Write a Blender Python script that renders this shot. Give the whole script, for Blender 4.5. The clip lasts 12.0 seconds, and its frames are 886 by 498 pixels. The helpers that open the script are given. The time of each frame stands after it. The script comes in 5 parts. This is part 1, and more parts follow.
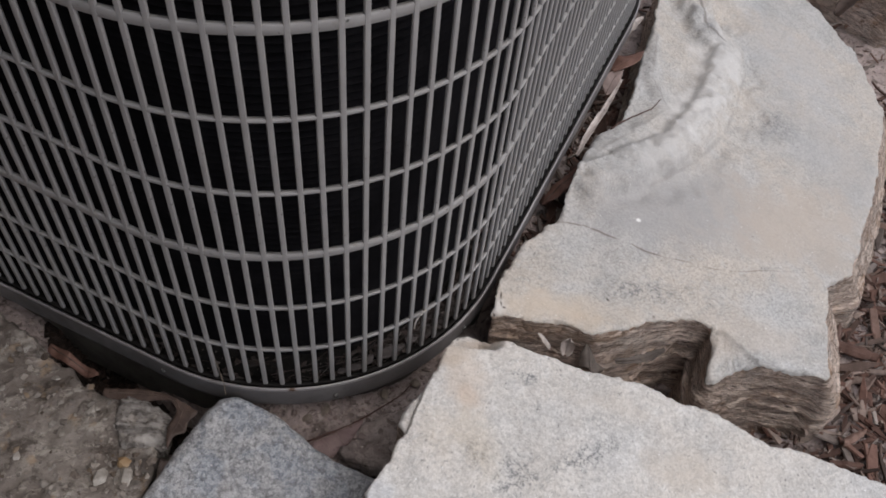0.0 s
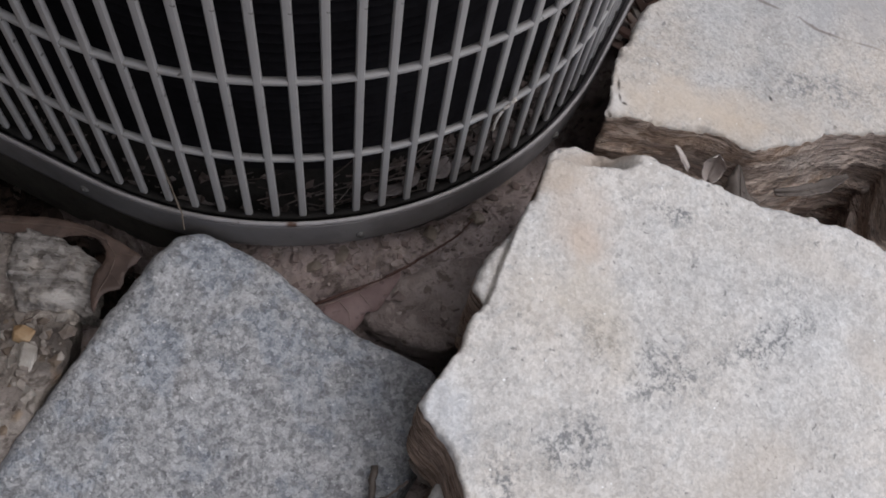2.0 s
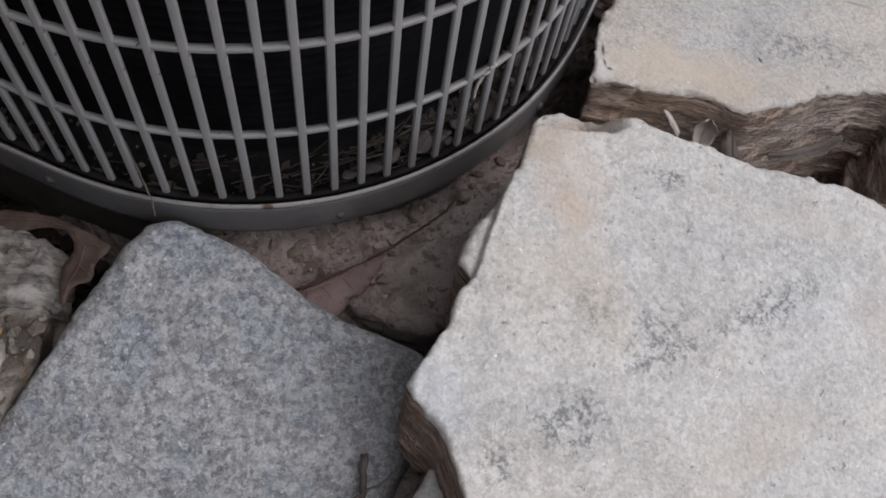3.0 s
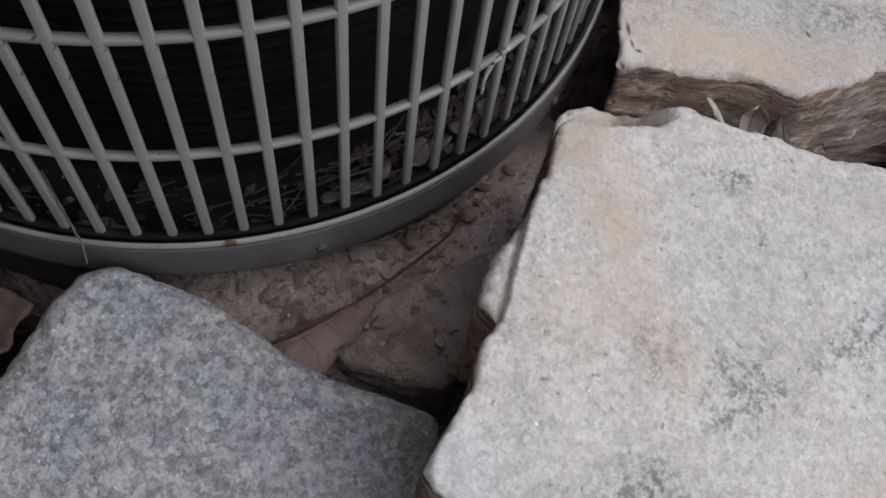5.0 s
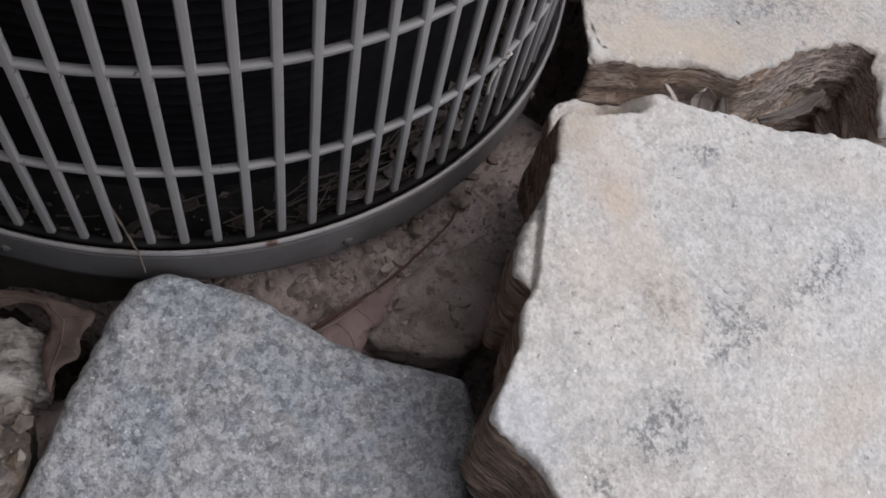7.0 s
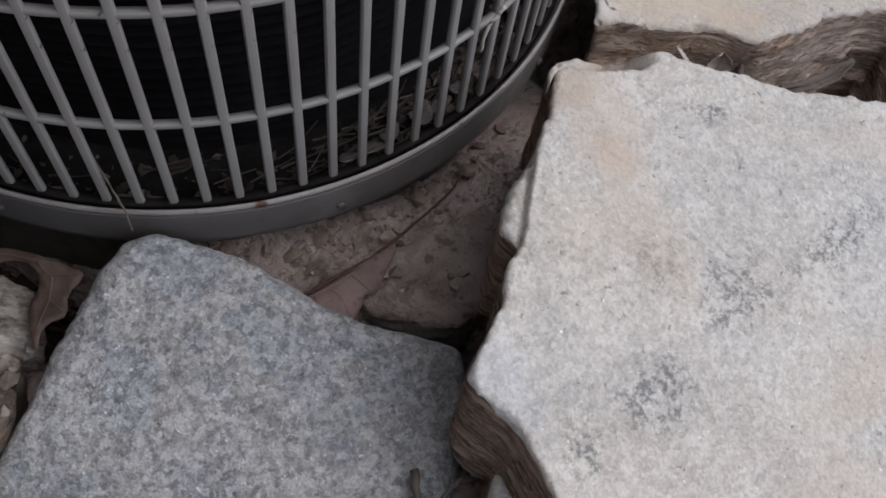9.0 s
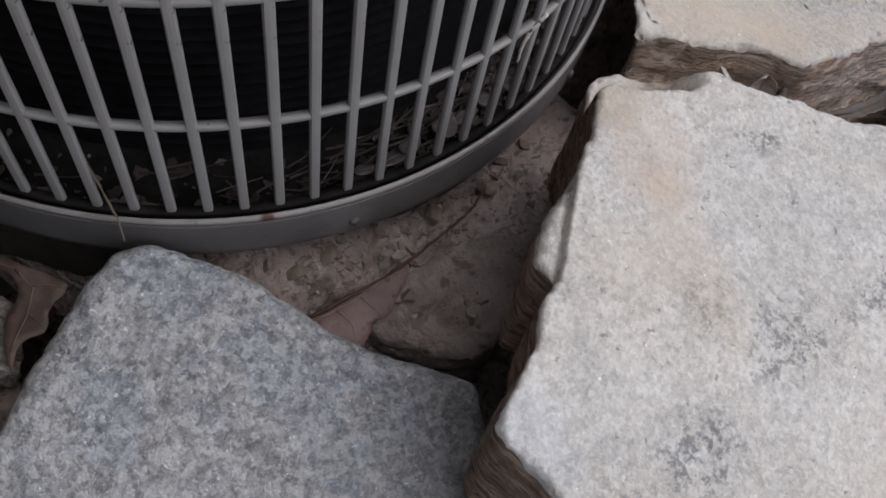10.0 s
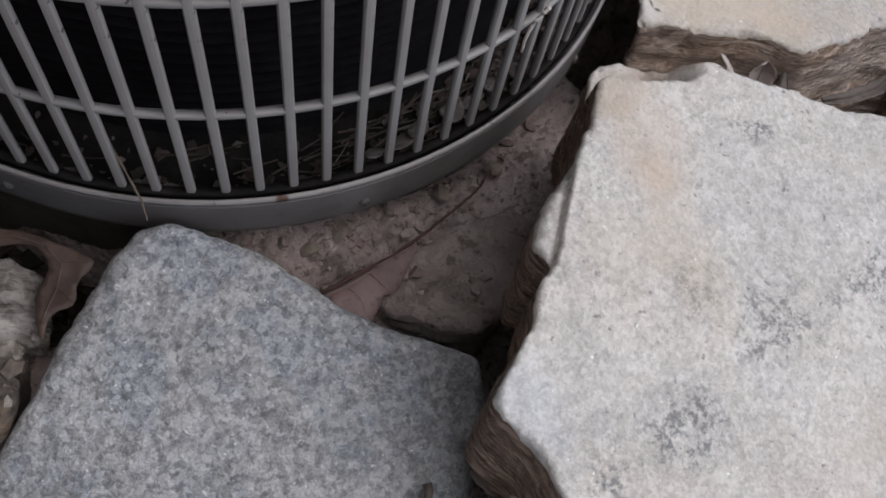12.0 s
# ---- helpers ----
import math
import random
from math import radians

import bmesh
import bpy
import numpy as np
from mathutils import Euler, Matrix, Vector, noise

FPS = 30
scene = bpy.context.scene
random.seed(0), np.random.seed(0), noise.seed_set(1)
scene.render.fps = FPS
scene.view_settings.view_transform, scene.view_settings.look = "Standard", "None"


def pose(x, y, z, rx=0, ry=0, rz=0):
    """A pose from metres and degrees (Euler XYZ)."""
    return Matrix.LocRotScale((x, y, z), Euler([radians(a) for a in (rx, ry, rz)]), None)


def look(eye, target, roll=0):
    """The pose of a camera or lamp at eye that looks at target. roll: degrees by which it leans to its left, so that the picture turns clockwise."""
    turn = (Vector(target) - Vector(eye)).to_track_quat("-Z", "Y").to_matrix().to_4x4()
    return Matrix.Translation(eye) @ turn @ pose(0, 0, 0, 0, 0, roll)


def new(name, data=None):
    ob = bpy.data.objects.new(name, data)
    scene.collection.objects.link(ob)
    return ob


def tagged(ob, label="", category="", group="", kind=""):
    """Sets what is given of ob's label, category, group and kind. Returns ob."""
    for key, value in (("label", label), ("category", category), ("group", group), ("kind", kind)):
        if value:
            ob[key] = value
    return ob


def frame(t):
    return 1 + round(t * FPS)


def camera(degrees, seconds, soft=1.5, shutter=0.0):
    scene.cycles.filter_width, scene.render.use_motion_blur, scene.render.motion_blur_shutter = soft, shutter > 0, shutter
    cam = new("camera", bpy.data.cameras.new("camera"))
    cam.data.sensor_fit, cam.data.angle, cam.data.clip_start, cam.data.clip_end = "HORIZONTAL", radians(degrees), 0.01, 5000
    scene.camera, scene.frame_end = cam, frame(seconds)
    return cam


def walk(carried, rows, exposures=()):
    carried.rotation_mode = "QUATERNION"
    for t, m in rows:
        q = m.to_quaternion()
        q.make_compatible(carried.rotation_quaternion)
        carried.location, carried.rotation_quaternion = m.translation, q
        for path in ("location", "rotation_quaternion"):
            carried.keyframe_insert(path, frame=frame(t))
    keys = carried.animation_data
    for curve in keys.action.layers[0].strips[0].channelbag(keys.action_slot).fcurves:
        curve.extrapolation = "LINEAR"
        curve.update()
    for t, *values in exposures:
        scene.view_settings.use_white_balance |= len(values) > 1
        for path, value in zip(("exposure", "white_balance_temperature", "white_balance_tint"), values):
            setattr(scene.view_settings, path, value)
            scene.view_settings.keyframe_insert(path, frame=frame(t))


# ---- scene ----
cam = camera(53.00, 12.0, 1.7)
# seconds, place in metres, turn in degrees
ROWS = [
    (0.0, 0.0428, -0.5001, 0.6495, 36.71, -4.29, -4.76),
    (0.1, 0.0434, -0.4618, 0.5740, 34.98, -6.30, -5.15),
    (0.3, 0.0434, -0.4236, 0.4840, 33.70, -5.10, -6.06),
    (0.5, 0.0481, -0.4121, 0.4429, 32.98, -3.50, -5.78),
    (0.7, 0.0416, -0.4093, 0.4209, 32.24, -2.25, -2.49),
    (1.0, 0.0315, -0.4383, 0.4407, 30.76, -3.22, -5.77),
    (1.2, 0.0349, -0.4313, 0.4538, 30.24, -4.34, -9.46),
    (1.5, 0.0384, -0.3940, 0.4402, 27.77, -2.93, -7.09),
    (1.7, 0.0302, -0.3800, 0.4207, 27.33, -3.40, -7.09),
    (2.0, 0.0195, -0.3727, 0.4198, 25.56, -5.92, -4.04),
    (2.2, 0.0227, -0.3754, 0.4191, 26.34, -4.32, -5.06),
    (2.5, 0.0305, -0.3754, 0.4118, 25.88, -5.73, -5.04),
    (2.7, 0.0246, -0.3762, 0.4093, 25.85, -5.48, -5.55),
    (4.3, 0.0262, -0.3422, 0.3352, 25.98, -5.45, -8.14),
    (4.5, 0.0273, -0.3343, 0.3425, 26.56, -5.30, -8.53),
    (4.7, 0.0228, -0.3436, 0.3369, 26.81, -5.37, -9.10),
    (5.0, 0.0256, -0.3337, 0.3304, 27.09, -5.01, -10.01),
    (5.2, 0.0147, -0.3498, 0.3278, 28.89, -4.90, -10.55),
    (5.5, 0.0119, -0.3560, 0.3376, 29.33, -3.46, -11.40),
    (5.7, 0.0213, -0.3661, 0.3361, 28.24, -5.11, -11.50),
    (6.0, 0.0297, -0.3772, 0.3403, 30.14, -2.93, -15.91),
    (6.2, 0.0092, -0.3801, 0.3441, 28.68, -2.84, -18.75),
    (6.5, -0.0187, -0.3797, 0.3505, 27.62, -1.84, -23.35),
    (6.8, -0.0278, -0.3675, 0.3676, 30.43, -5.92, -22.31),
    (7.0, -0.0279, -0.3444, 0.3612, 27.53, -8.43, -17.29),
    (7.2, -0.0320, -0.3408, 0.3500, 27.09, -8.27, -16.32),
    (8.8, -0.0058, -0.3625, 0.3548, 28.35, -5.22, -16.00),
    (9.0, -0.0049, -0.3613, 0.3476, 27.56, -5.49, -15.17),
    (9.2, -0.0049, -0.3492, 0.3283, 29.21, -6.85, -16.25),
    (9.5, -0.0014, -0.3486, 0.3216, 27.27, -8.10, -9.94),
    (9.7, -0.0090, -0.3485, 0.3168, 29.31, -7.08, -13.58),
    (10.0, -0.0101, -0.3378, 0.3234, 27.48, -7.55, -13.25),
    (10.2, -0.0100, -0.3386, 0.3158, 30.05, -8.37, -13.56),
    (10.5, -0.0017, -0.3316, 0.3254, 26.96, -8.77, -11.71),
    (10.7, -0.0028, -0.3436, 0.3260, 28.92, -7.88, -12.23),
    (11.0, 0.0086, -0.3442, 0.3254, 25.43, -8.35, -11.75),
    (11.2, 0.0051, -0.3496, 0.3289, 25.77, -7.79, -13.44),
    (11.5, 0.0046, -0.3393, 0.3297, 26.00, -6.31, -11.30),
    (11.7, -0.0074, -0.3464, 0.3204, 27.25, -5.61, -13.56),
    (12.0, -0.0094, -0.3397, 0.3413, 25.02, -6.98, -12.29),
]
walk(cam, [(t, pose(x, y, z, rx, ry, rz)) for t, x, y, z, rx, ry, rz in ROWS], [(0.0, 0.22, 6600, 10), (1.0, 0.24, 6380, 10), (2.7, 0.2, 6380, 10), (4.4, 0.1, 6380, 10), (5.5, 0.22, 6380, 10), (6.5, 0.3, 6380, 10), (9.0, 0.17, 6380, 10), (12.0, 0.25, 6380, 10)])

from mathutils.geometry import delaunay_2d_cdt

# ---- world, sun ----
SUN_ELEV, SUN_AZ = radians(60), radians(110)
world = bpy.data.worlds.new("overcast_sky")
scene.world = world
world.use_nodes = True
wn = world.node_tree
sky = wn.nodes.new("ShaderNodeTexSky")
sky.sky_type, sky.sun_disc, sky.sun_elevation, sky.sun_rotation = "NISHITA", False, SUN_ELEV, SUN_AZ
sky.air_density, sky.dust_density, sky.ozone_density = 1.0, 2.0, 1.0
wn.nodes["Background"].inputs["Strength"].default_value = 0.09
wn.links.new(sky.outputs[0], wn.nodes["Background"].inputs["Color"])
sun_data = bpy.data.lights.new("sun", "SUN")
sun_data.energy, sun_data.angle, sun_data.color = 1.9, radians(95), (1.0, 0.965, 0.93)
sun = new("sun", sun_data)
sun.matrix_world = look((0, 0, 10), (10 / math.tan(SUN_ELEV) * -math.sin(SUN_AZ), 10 / math.tan(SUN_ELEV) * -math.cos(SUN_AZ), 0))


# ---- material helpers ----
class Mat:
    """A node material, with short ways to its nodes."""

    def __init__(self, name, rough=0.7, metal=0.0, spec=0.4):
        self.m = bpy.data.materials.new(name)
        self.m.use_nodes = True
        self.t = self.m.node_tree
        self.b = self.t.nodes["Principled BSDF"]
        self.b.inputs["Roughness"].default_value = rough
        self.b.inputs["Metallic"].default_value = metal
        self.b.inputs["Specular IOR Level"].default_value = spec
        self.co = self.n("ShaderNodeTexCoord").outputs["Object"]

    def n(self, kind):
        return self.t.nodes.new(kind)

    def put(self, socket, value):
        if isinstance(value, bpy.types.NodeSocket):
            self.t.links.new(value, socket)
        else:
            socket.default_value = value

    def mapped(self, scale=(1, 1, 1), at=(0, 0, 0), turn=0.0, tilt=(0, 0)):
        a = self.n("ShaderNodeMapping")
        a.vector_type = "TEXTURE"
        self.put(a.inputs["Vector"], self.co)
        a.inputs["Location"].default_value = at
        a.inputs["Rotation"].default_value = (tilt[0], tilt[1], turn)
        a.inputs["Scale"].default_value = scale
        return a.outputs[0]

    def noise(self, scale, detail=4.0, rough=0.55, vec=None, warp=0.0):
        a = self.n("ShaderNodeTexNoise")
        self.put(a.inputs["Vector"], vec or self.co)
        a.inputs["Scale"].default_value, a.inputs["Detail"].default_value = scale, detail
        a.inputs["Roughness"].default_value, a.inputs["Distortion"].default_value = rough, warp
        return a.outputs[0]

    def cells(self, scale, vec=None):
        a = self.n("ShaderNodeTexVoronoi")
        self.put(a.inputs["Vector"], vec or self.co)
        a.inputs["Scale"].default_value = scale
        return a

    def ramp(self, fac, lo, hi, a=0.0, b=1.0):
        r = self.n("ShaderNodeMapRange")
        r.interpolation_type = "SMOOTHSTEP"
        self.put(r.inputs["Value"], fac)
        r.inputs["From Min"].default_value, r.inputs["From Max"].default_value = lo, hi
        r.inputs["To Min"].default_value, r.inputs["To Max"].default_value = a, b
        return r.outputs[0]

    def op(self, what, a, b=0.0):
        r = self.n("ShaderNodeMath")
        r.operation = what
        self.put(r.inputs[0], a)
        self.put(r.inputs[1], b)
        return r.outputs[0]

    def mix(self, fac, a, b, how="MIX"):
        r = self.n("ShaderNodeMix")
        r.data_type, r.blend_type = "RGBA", how
        self.put(r.inputs["Factor"], fac)
        self.put(r.inputs["A"], (*a, 1) if isinstance(a, tuple) else a)
        self.put(r.inputs["B"], (*b, 1) if isinstance(b, tuple) else b)
        return r.outputs["Result"]

    def blotch(self, at, radii, turn=0.0, wobble=0.5, scale=60.0):
        """A soft patch of its own shape: 1 in its middle, 0 outside."""
        v = self.mapped(scale=(radii[0], radii[1], radii[2] if len(radii) > 2 else 0.2), at=at, turn=turn)
        length = self.n("ShaderNodeVectorMath")
        length.operation = "LENGTH"
        self.put(length.inputs[0], v)
        d = self.op("ADD", length.outputs["Value"], self.op("MULTIPLY", self.op("SUBTRACT", self.noise(scale, 5, 0.6), 0.5), wobble * 2.4))
        return self.ramp(d, 1.0, 0.25)

    def crystals(self, scale, wobble=0.0025):
        """Random grey of each crystal, with ragged borders."""
        shift = self.n("ShaderNodeTexNoise")
        self.put(shift.inputs["Vector"], self.co)
        shift.inputs["Scale"].default_value, shift.inputs["Detail"].default_value = 420, 3
        bent = self.n("ShaderNodeVectorMath")
        bent.operation = "MULTIPLY_ADD"
        self.put(bent.inputs[0], shift.outputs["Color"])
        bent.inputs[1].default_value = (wobble, wobble, wobble)
        self.put(bent.inputs[2], self.co)
        pick = self.n("ShaderNodeSeparateColor")
        self.put(pick.inputs[0], self.cells(scale, bent.outputs[0]).outputs["Color"])
        return pick.outputs[0]

    def specks(self, scale, radius, share, wobble=0.003):
        """Small scattered spots of uneven outline: 1 inside, 0 outside."""
        shift = self.n("ShaderNodeTexNoise")
        self.put(shift.inputs["Vector"], self.co)
        shift.inputs["Scale"].default_value, shift.inputs["Detail"].default_value = 300, 3
        bent = self.n("ShaderNodeVectorMath")
        bent.operation = "MULTIPLY_ADD"
        self.put(bent.inputs[0], shift.outputs["Color"])
        bent.inputs[1].default_value = (wobble, wobble, wobble)
        self.put(bent.inputs[2], self.co)
        cell = self.cells(scale, bent.outputs[0])
        pick = self.n("ShaderNodeSeparateColor")
        self.put(pick.inputs[0], cell.outputs["Color"])
        size = self.ramp(pick.outputs[1], 0.0, 1.0, 0.0, radius * 0.5)
        near = self.ramp(self.op("ADD", cell.outputs["Distance"], size), radius, radius * 0.55)
        return self.op("MULTIPLY", near, self.op("GREATER_THAN", pick.outputs[0], 1.0 - share))

    def island(self):
        return self.n("ShaderNodeNewGeometry").outputs["Random Per Island"]

    def each(self):
        return self.n("ShaderNodeObjectInfo").outputs["Random"]

    def bump(self, *layers):
        last = None
        for height, strength, dist in layers:
            b = self.n("ShaderNodeBump")
            b.inputs["Strength"].default_value, b.inputs["Distance"].default_value = strength, dist
            self.put(b.inputs["Height"], height)
            if last:
                self.put(b.inputs["Normal"], last)
            last = b.outputs[0]
        self.put(self.b.inputs["Normal"], last)

    def done(self, colour, rough=None):
        self.put(self.b.inputs["Base Color"], (*colour, 1) if isinstance(colour, tuple) else colour)
        if rough is not None:
            self.put(self.b.inputs["Roughness"], rough)
        return self.m


def mat_pale_stone(name, stains=(), greys=(), tone=1.0, warm=0.5):
    """Pale quartz-rich stone: milky ground, grey mica flecks in swarms, rusty stains, sugary grain."""
    k = Mat(name, 0.62, 0, 0.35)
    big = k.noise(8, 4)
    c = k.mix(k.ramp(k.noise(27, 6, 0.66, warp=0.4), 0.34, 0.66), (0.43 * tone, 0.418 * tone, 0.405 * tone), (0.61 * tone, 0.592 * tone, 0.572 * tone))
    c = k.mix(k.op("MULTIPLY", k.ramp(big, 0.40, 0.66), 0.5 * warm), c, (0.66 * tone, 0.56 * tone, 0.46 * tone))
    c = k.mix(k.op("MULTIPLY", k.ramp(k.noise(13, 5, 0.6), 0.50, 0.70), 0.45), c, (0.47, 0.475, 0.485))
    c = k.mix(k.op("MULTIPLY", k.ramp(k.noise(95, 5, 0.65, k.mapped(scale=(1.7, 0.8, 1), turn=0.35), 0.5), 0.52, 0.66), 0.42), c, (0.37 * tone, 0.36 * tone, 0.35 * tone))
    c = k.mix(k.op("MULTIPLY", k.ramp(k.noise(70, 4, 0.6), 0.55, 0.70), 0.45), c, (0.72 * tone, 0.705 * tone, 0.685 * tone))
    grain = k.cells(430)
    c = k.mix(0.20, c, k.mix(k.ramp(k.crystals(520, 0.0030), 0.1, 0.9), (0.27, 0.265, 0.26), (0.84, 0.825, 0.80)))
    c = k.mix(0.12, c, k.mix(k.ramp(k.crystals(1000, 0.0012), 0.1, 0.9), (0.30, 0.295, 0.29), (0.95, 0.94, 0.92)))
    c = k.mix(k.op("MULTIPLY", k.ramp(k.noise(300, 4, 0.7), 0.56, 0.66), 0.45), c, (0.30 * tone, 0.295 * tone, 0.29 * tone))
    swarm = k.ramp(k.noise(19, 3, 0.5), 0.56, 0.74, 0.0, 0.5)
    for at, radii, turn in greys:
        swarm = k.op("MAXIMUM", swarm, k.blotch(at, radii, turn, 0.6, 110))
    fleck = k.op("MULTIPLY", k.ramp(k.noise(185, 5, 0.72, warp=0.3), 0.43, 0.55), k.ramp(k.noise(480, 3, 0.7), 0.40, 0.58, 0.15, 1.0))
    c = k.mix(k.op("MULTIPLY", k.op("MULTIPLY", swarm, fleck), 0.85), c, (0.155, 0.16, 0.165))
    c = k.mix(k.op("MULTIPLY", k.specks(230, 0.26, 0.36, 0.007), 0.7), c, (0.17, 0.165, 0.16))
    c = k.mix(k.op("MULTIPLY", k.specks(90, 0.12, 0.25, 0.010), 0.8), c, (0.12, 0.11, 0.105))
    for at, radii, turn, hue, force in stains:
        c = k.mix(k.op("MULTIPLY", k.blotch(at, radii, turn, 0.6, 45), force), c, hue)
    glint = k.specks(260, 0.17, 0.16, 0.004)
    c = k.mix(glint, c, (0.88, 0.88, 0.87))
    k.bump((k.noise(30, 5), 0.35, 0.003), (k.noise(150, 5, 0.7), 0.65, 0.0016), (grain.outputs["Distance"], 0.4, 0.0007))
    return k.done(c, k.ramp(glint, 0.0, 1.0, 0.64, 0.16))


def mat_broken_side(name, pale=(0.66, 0.51, 0.415), dark=(0.36, 0.245, 0.185), rust=()):
    """The split side of a layered stone: thin brown leaves lying flat."""
    k = Mat(name, 0.8, 0, 0.25)
    flat = k.mapped(scale=(1, 1, 0.075), tilt=(0.04, 0.22))
    layer = k.noise(60, 6, 0.62, flat, 0.25)
    fine = k.noise(210, 4, 0.6, flat, 0.2)
    c = k.mix(k.ramp(layer, 0.33, 0.67), dark, pale)
    c = k.mix(k.op("MULTIPLY", k.ramp(k.noise(30, 4), 0.5, 0.7), 0.45), c, (0.60, 0.55, 0.50))
    c = k.mix(k.op("MULTIPLY", k.ramp(k.noise(34, 3), 0.52, 0.72), 0.55), c, (0.43, 0.24, 0.12))
    c = k.mix(k.op("MULTIPLY", k.ramp(fine, 0.53, 0.63), 0.6), c, (0.14, 0.09, 0.064))
    c = k.mix(k.op("MULTIPLY", k.ramp(k.noise(110, 3, 0.5, flat, 0.2), 0.58, 0.63), 0.75), c, (0.07, 0.046, 0.034))
    for at, radii in rust:
        c = k.mix(k.op("MULTIPLY", k.blotch(at, radii, 0.0, 0.7, 70), 0.65), c, k.mix(k.ramp(fine, 0.40, 0.60), (0.64, 0.46, 0.33), (0.27, 0.165, 0.11)))
    chip = k.noise(48, 4, 0.6, k.mapped(scale=(1, 1, 0.22), tilt=(0.04, 0.22)), 0.8)
    c = k.mix(k.op("MULTIPLY", k.ramp(chip, 0.56, 0.60), 0.55), c, tuple(min(0.9, v * 1.12) for v in pale))
    c = k.mix(k.op("MULTIPLY", k.ramp(chip, 0.42, 0.39), 0.6), c, tuple(v * 0.4 for v in dark))
    k.bump((k.ramp(chip, 0.40, 0.60), 1.0, 0.0030), (layer, 1.0, 0.0045), (fine, 0.9, 0.0016), (k.noise(500, 3), 0.4, 0.0006))
    return k.done(c)


def mat_granite():
    """Blue-grey granite: dark and pale clumps of crystals, bluish patches, bright glints."""
    k = Mat("grey_granite", 0.66, 0, 0.35)
    clump = k.noise(105, 6, 0.68, warp=0.5)
    c = k.mix(k.ramp(clump, 0.36, 0.64), (0.285, 0.288, 0.297), (0.590, 0.590, 0.598))
    c = k.mix(k.op("MULTIPLY", k.ramp(k.noise(30, 5, 0.6), 0.46, 0.64), 0.46), c, (0.185, 0.188, 0.196))
    c = k.mix(k.op("MULTIPLY", k.ramp(k.noise(62, 5, 0.65), 0.54, 0.66), 0.40), c, (0.60, 0.60, 0.605))
    c = k.mix(k.op("MULTIPLY", k.ramp(k.noise(44, 5, 0.6, warp=0.4), 0.46, 0.62), 0.66), c, (0.245, 0.300, 0.380))
    c = k.mix(k.op("MULTIPLY", k.ramp(k.noise(34, 4), 0.54, 0.72), 0.40), c, (0.43, 0.385, 0.365))
    salt = k.cells(330)
    c = k.mix(0.36, c, k.mix(k.ramp(k.crystals(390, 0.0038), 0.12, 0.88), (0.10, 0.102, 0.11), (0.70, 0.705, 0.715)))
    c = k.mix(0.20, c, k.mix(k.ramp(k.crystals(1000, 0.0012), 0.1, 0.9), (0.09, 0.09, 0.10), (0.66, 0.66, 0.67)))
    c = k.mix(k.op("MULTIPLY", k.ramp(k.noise(210, 4, 0.7), 0.54, 0.64), 0.56), c, (0.14, 0.14, 0.145))
    c = k.mix(k.op("MULTIPLY", k.specks(200, 0.28, 0.30, 0.008), 0.6), c, (0.12, 0.12, 0.125))
    for at, radii in (((-0.095, -0.268, 0.03), (0.03, 0.012)), ((0.045, -0.290, 0.02), (0.022, 0.05)), ((0.055, -0.252, 0.02), (0.016, 0.016)), ((-0.035, -0.330, 0.02), (0.04, 0.02))):
        c = k.mix(k.op("MULTIPLY", k.blotch(at, radii, 0.3, 0.7), 0.18), c, (0.13, 0.128, 0.128))
    glint = k.op("MAXIMUM", k.specks(240, 0.19, 0.28, 0.005), k.specks(480, 0.26, 0.20, 0.003))
    c = k.mix(k.op("MULTIPLY", glint, 0.85), c, (0.82, 0.82, 0.83))
    k.bump((k.noise(48, 5), 0.55, 0.004), (clump, 1.0, 0.0032), (k.noise(240, 5, 0.7), 0.6, 0.0012), (salt.outputs["Distance"], 0.4, 0.0008))
    return k.done(c, k.ramp(glint, 0.0, 1.0, 0.68, 0.16))


def mat_soil():
    k = Mat("damp_soil", 0.92, 0, 0.2)
    c = k.mix(k.ramp(k.noise(14, 4), 0.3, 0.7), (0.29, 0.234, 0.222), (0.48, 0.400, 0.380))
    c = k.mix(k.op("MULTIPLY", k.ramp(k.noise(95, 5, 0.7), 0.5, 0.68), 0.7), c, (0.52, 0.445, 0.40))
    c = k.mix(k.op("MULTIPLY", k.ramp(k.noise(60, 4), 0.50, 0.72), 0.7), c, (0.075, 0.056, 0.047))
    flake = k.noise(150, 5, 0.6, k.mapped(scale=(1, 0.55, 1), turn=0.5), 0.6)
    c = k.mix(k.op("MULTIPLY", k.ramp(flake, 0.56, 0.62), 0.5), c, (0.33, 0.265, 0.23))
    c = k.mix(k.op("MULTIPLY", k.ramp(flake, 0.44, 0.38), 0.6), c, (0.07, 0.052, 0.044))
    crumb = k.cells(210)
    k.bump((flake, 0.8, 0.003), (k.noise(60, 6, 0.65), 0.9, 0.006), (crumb.outputs["Distance"], 0.7, 0.0022), (k.noise(420, 4), 0.6, 0.001))
    return k.done(c)


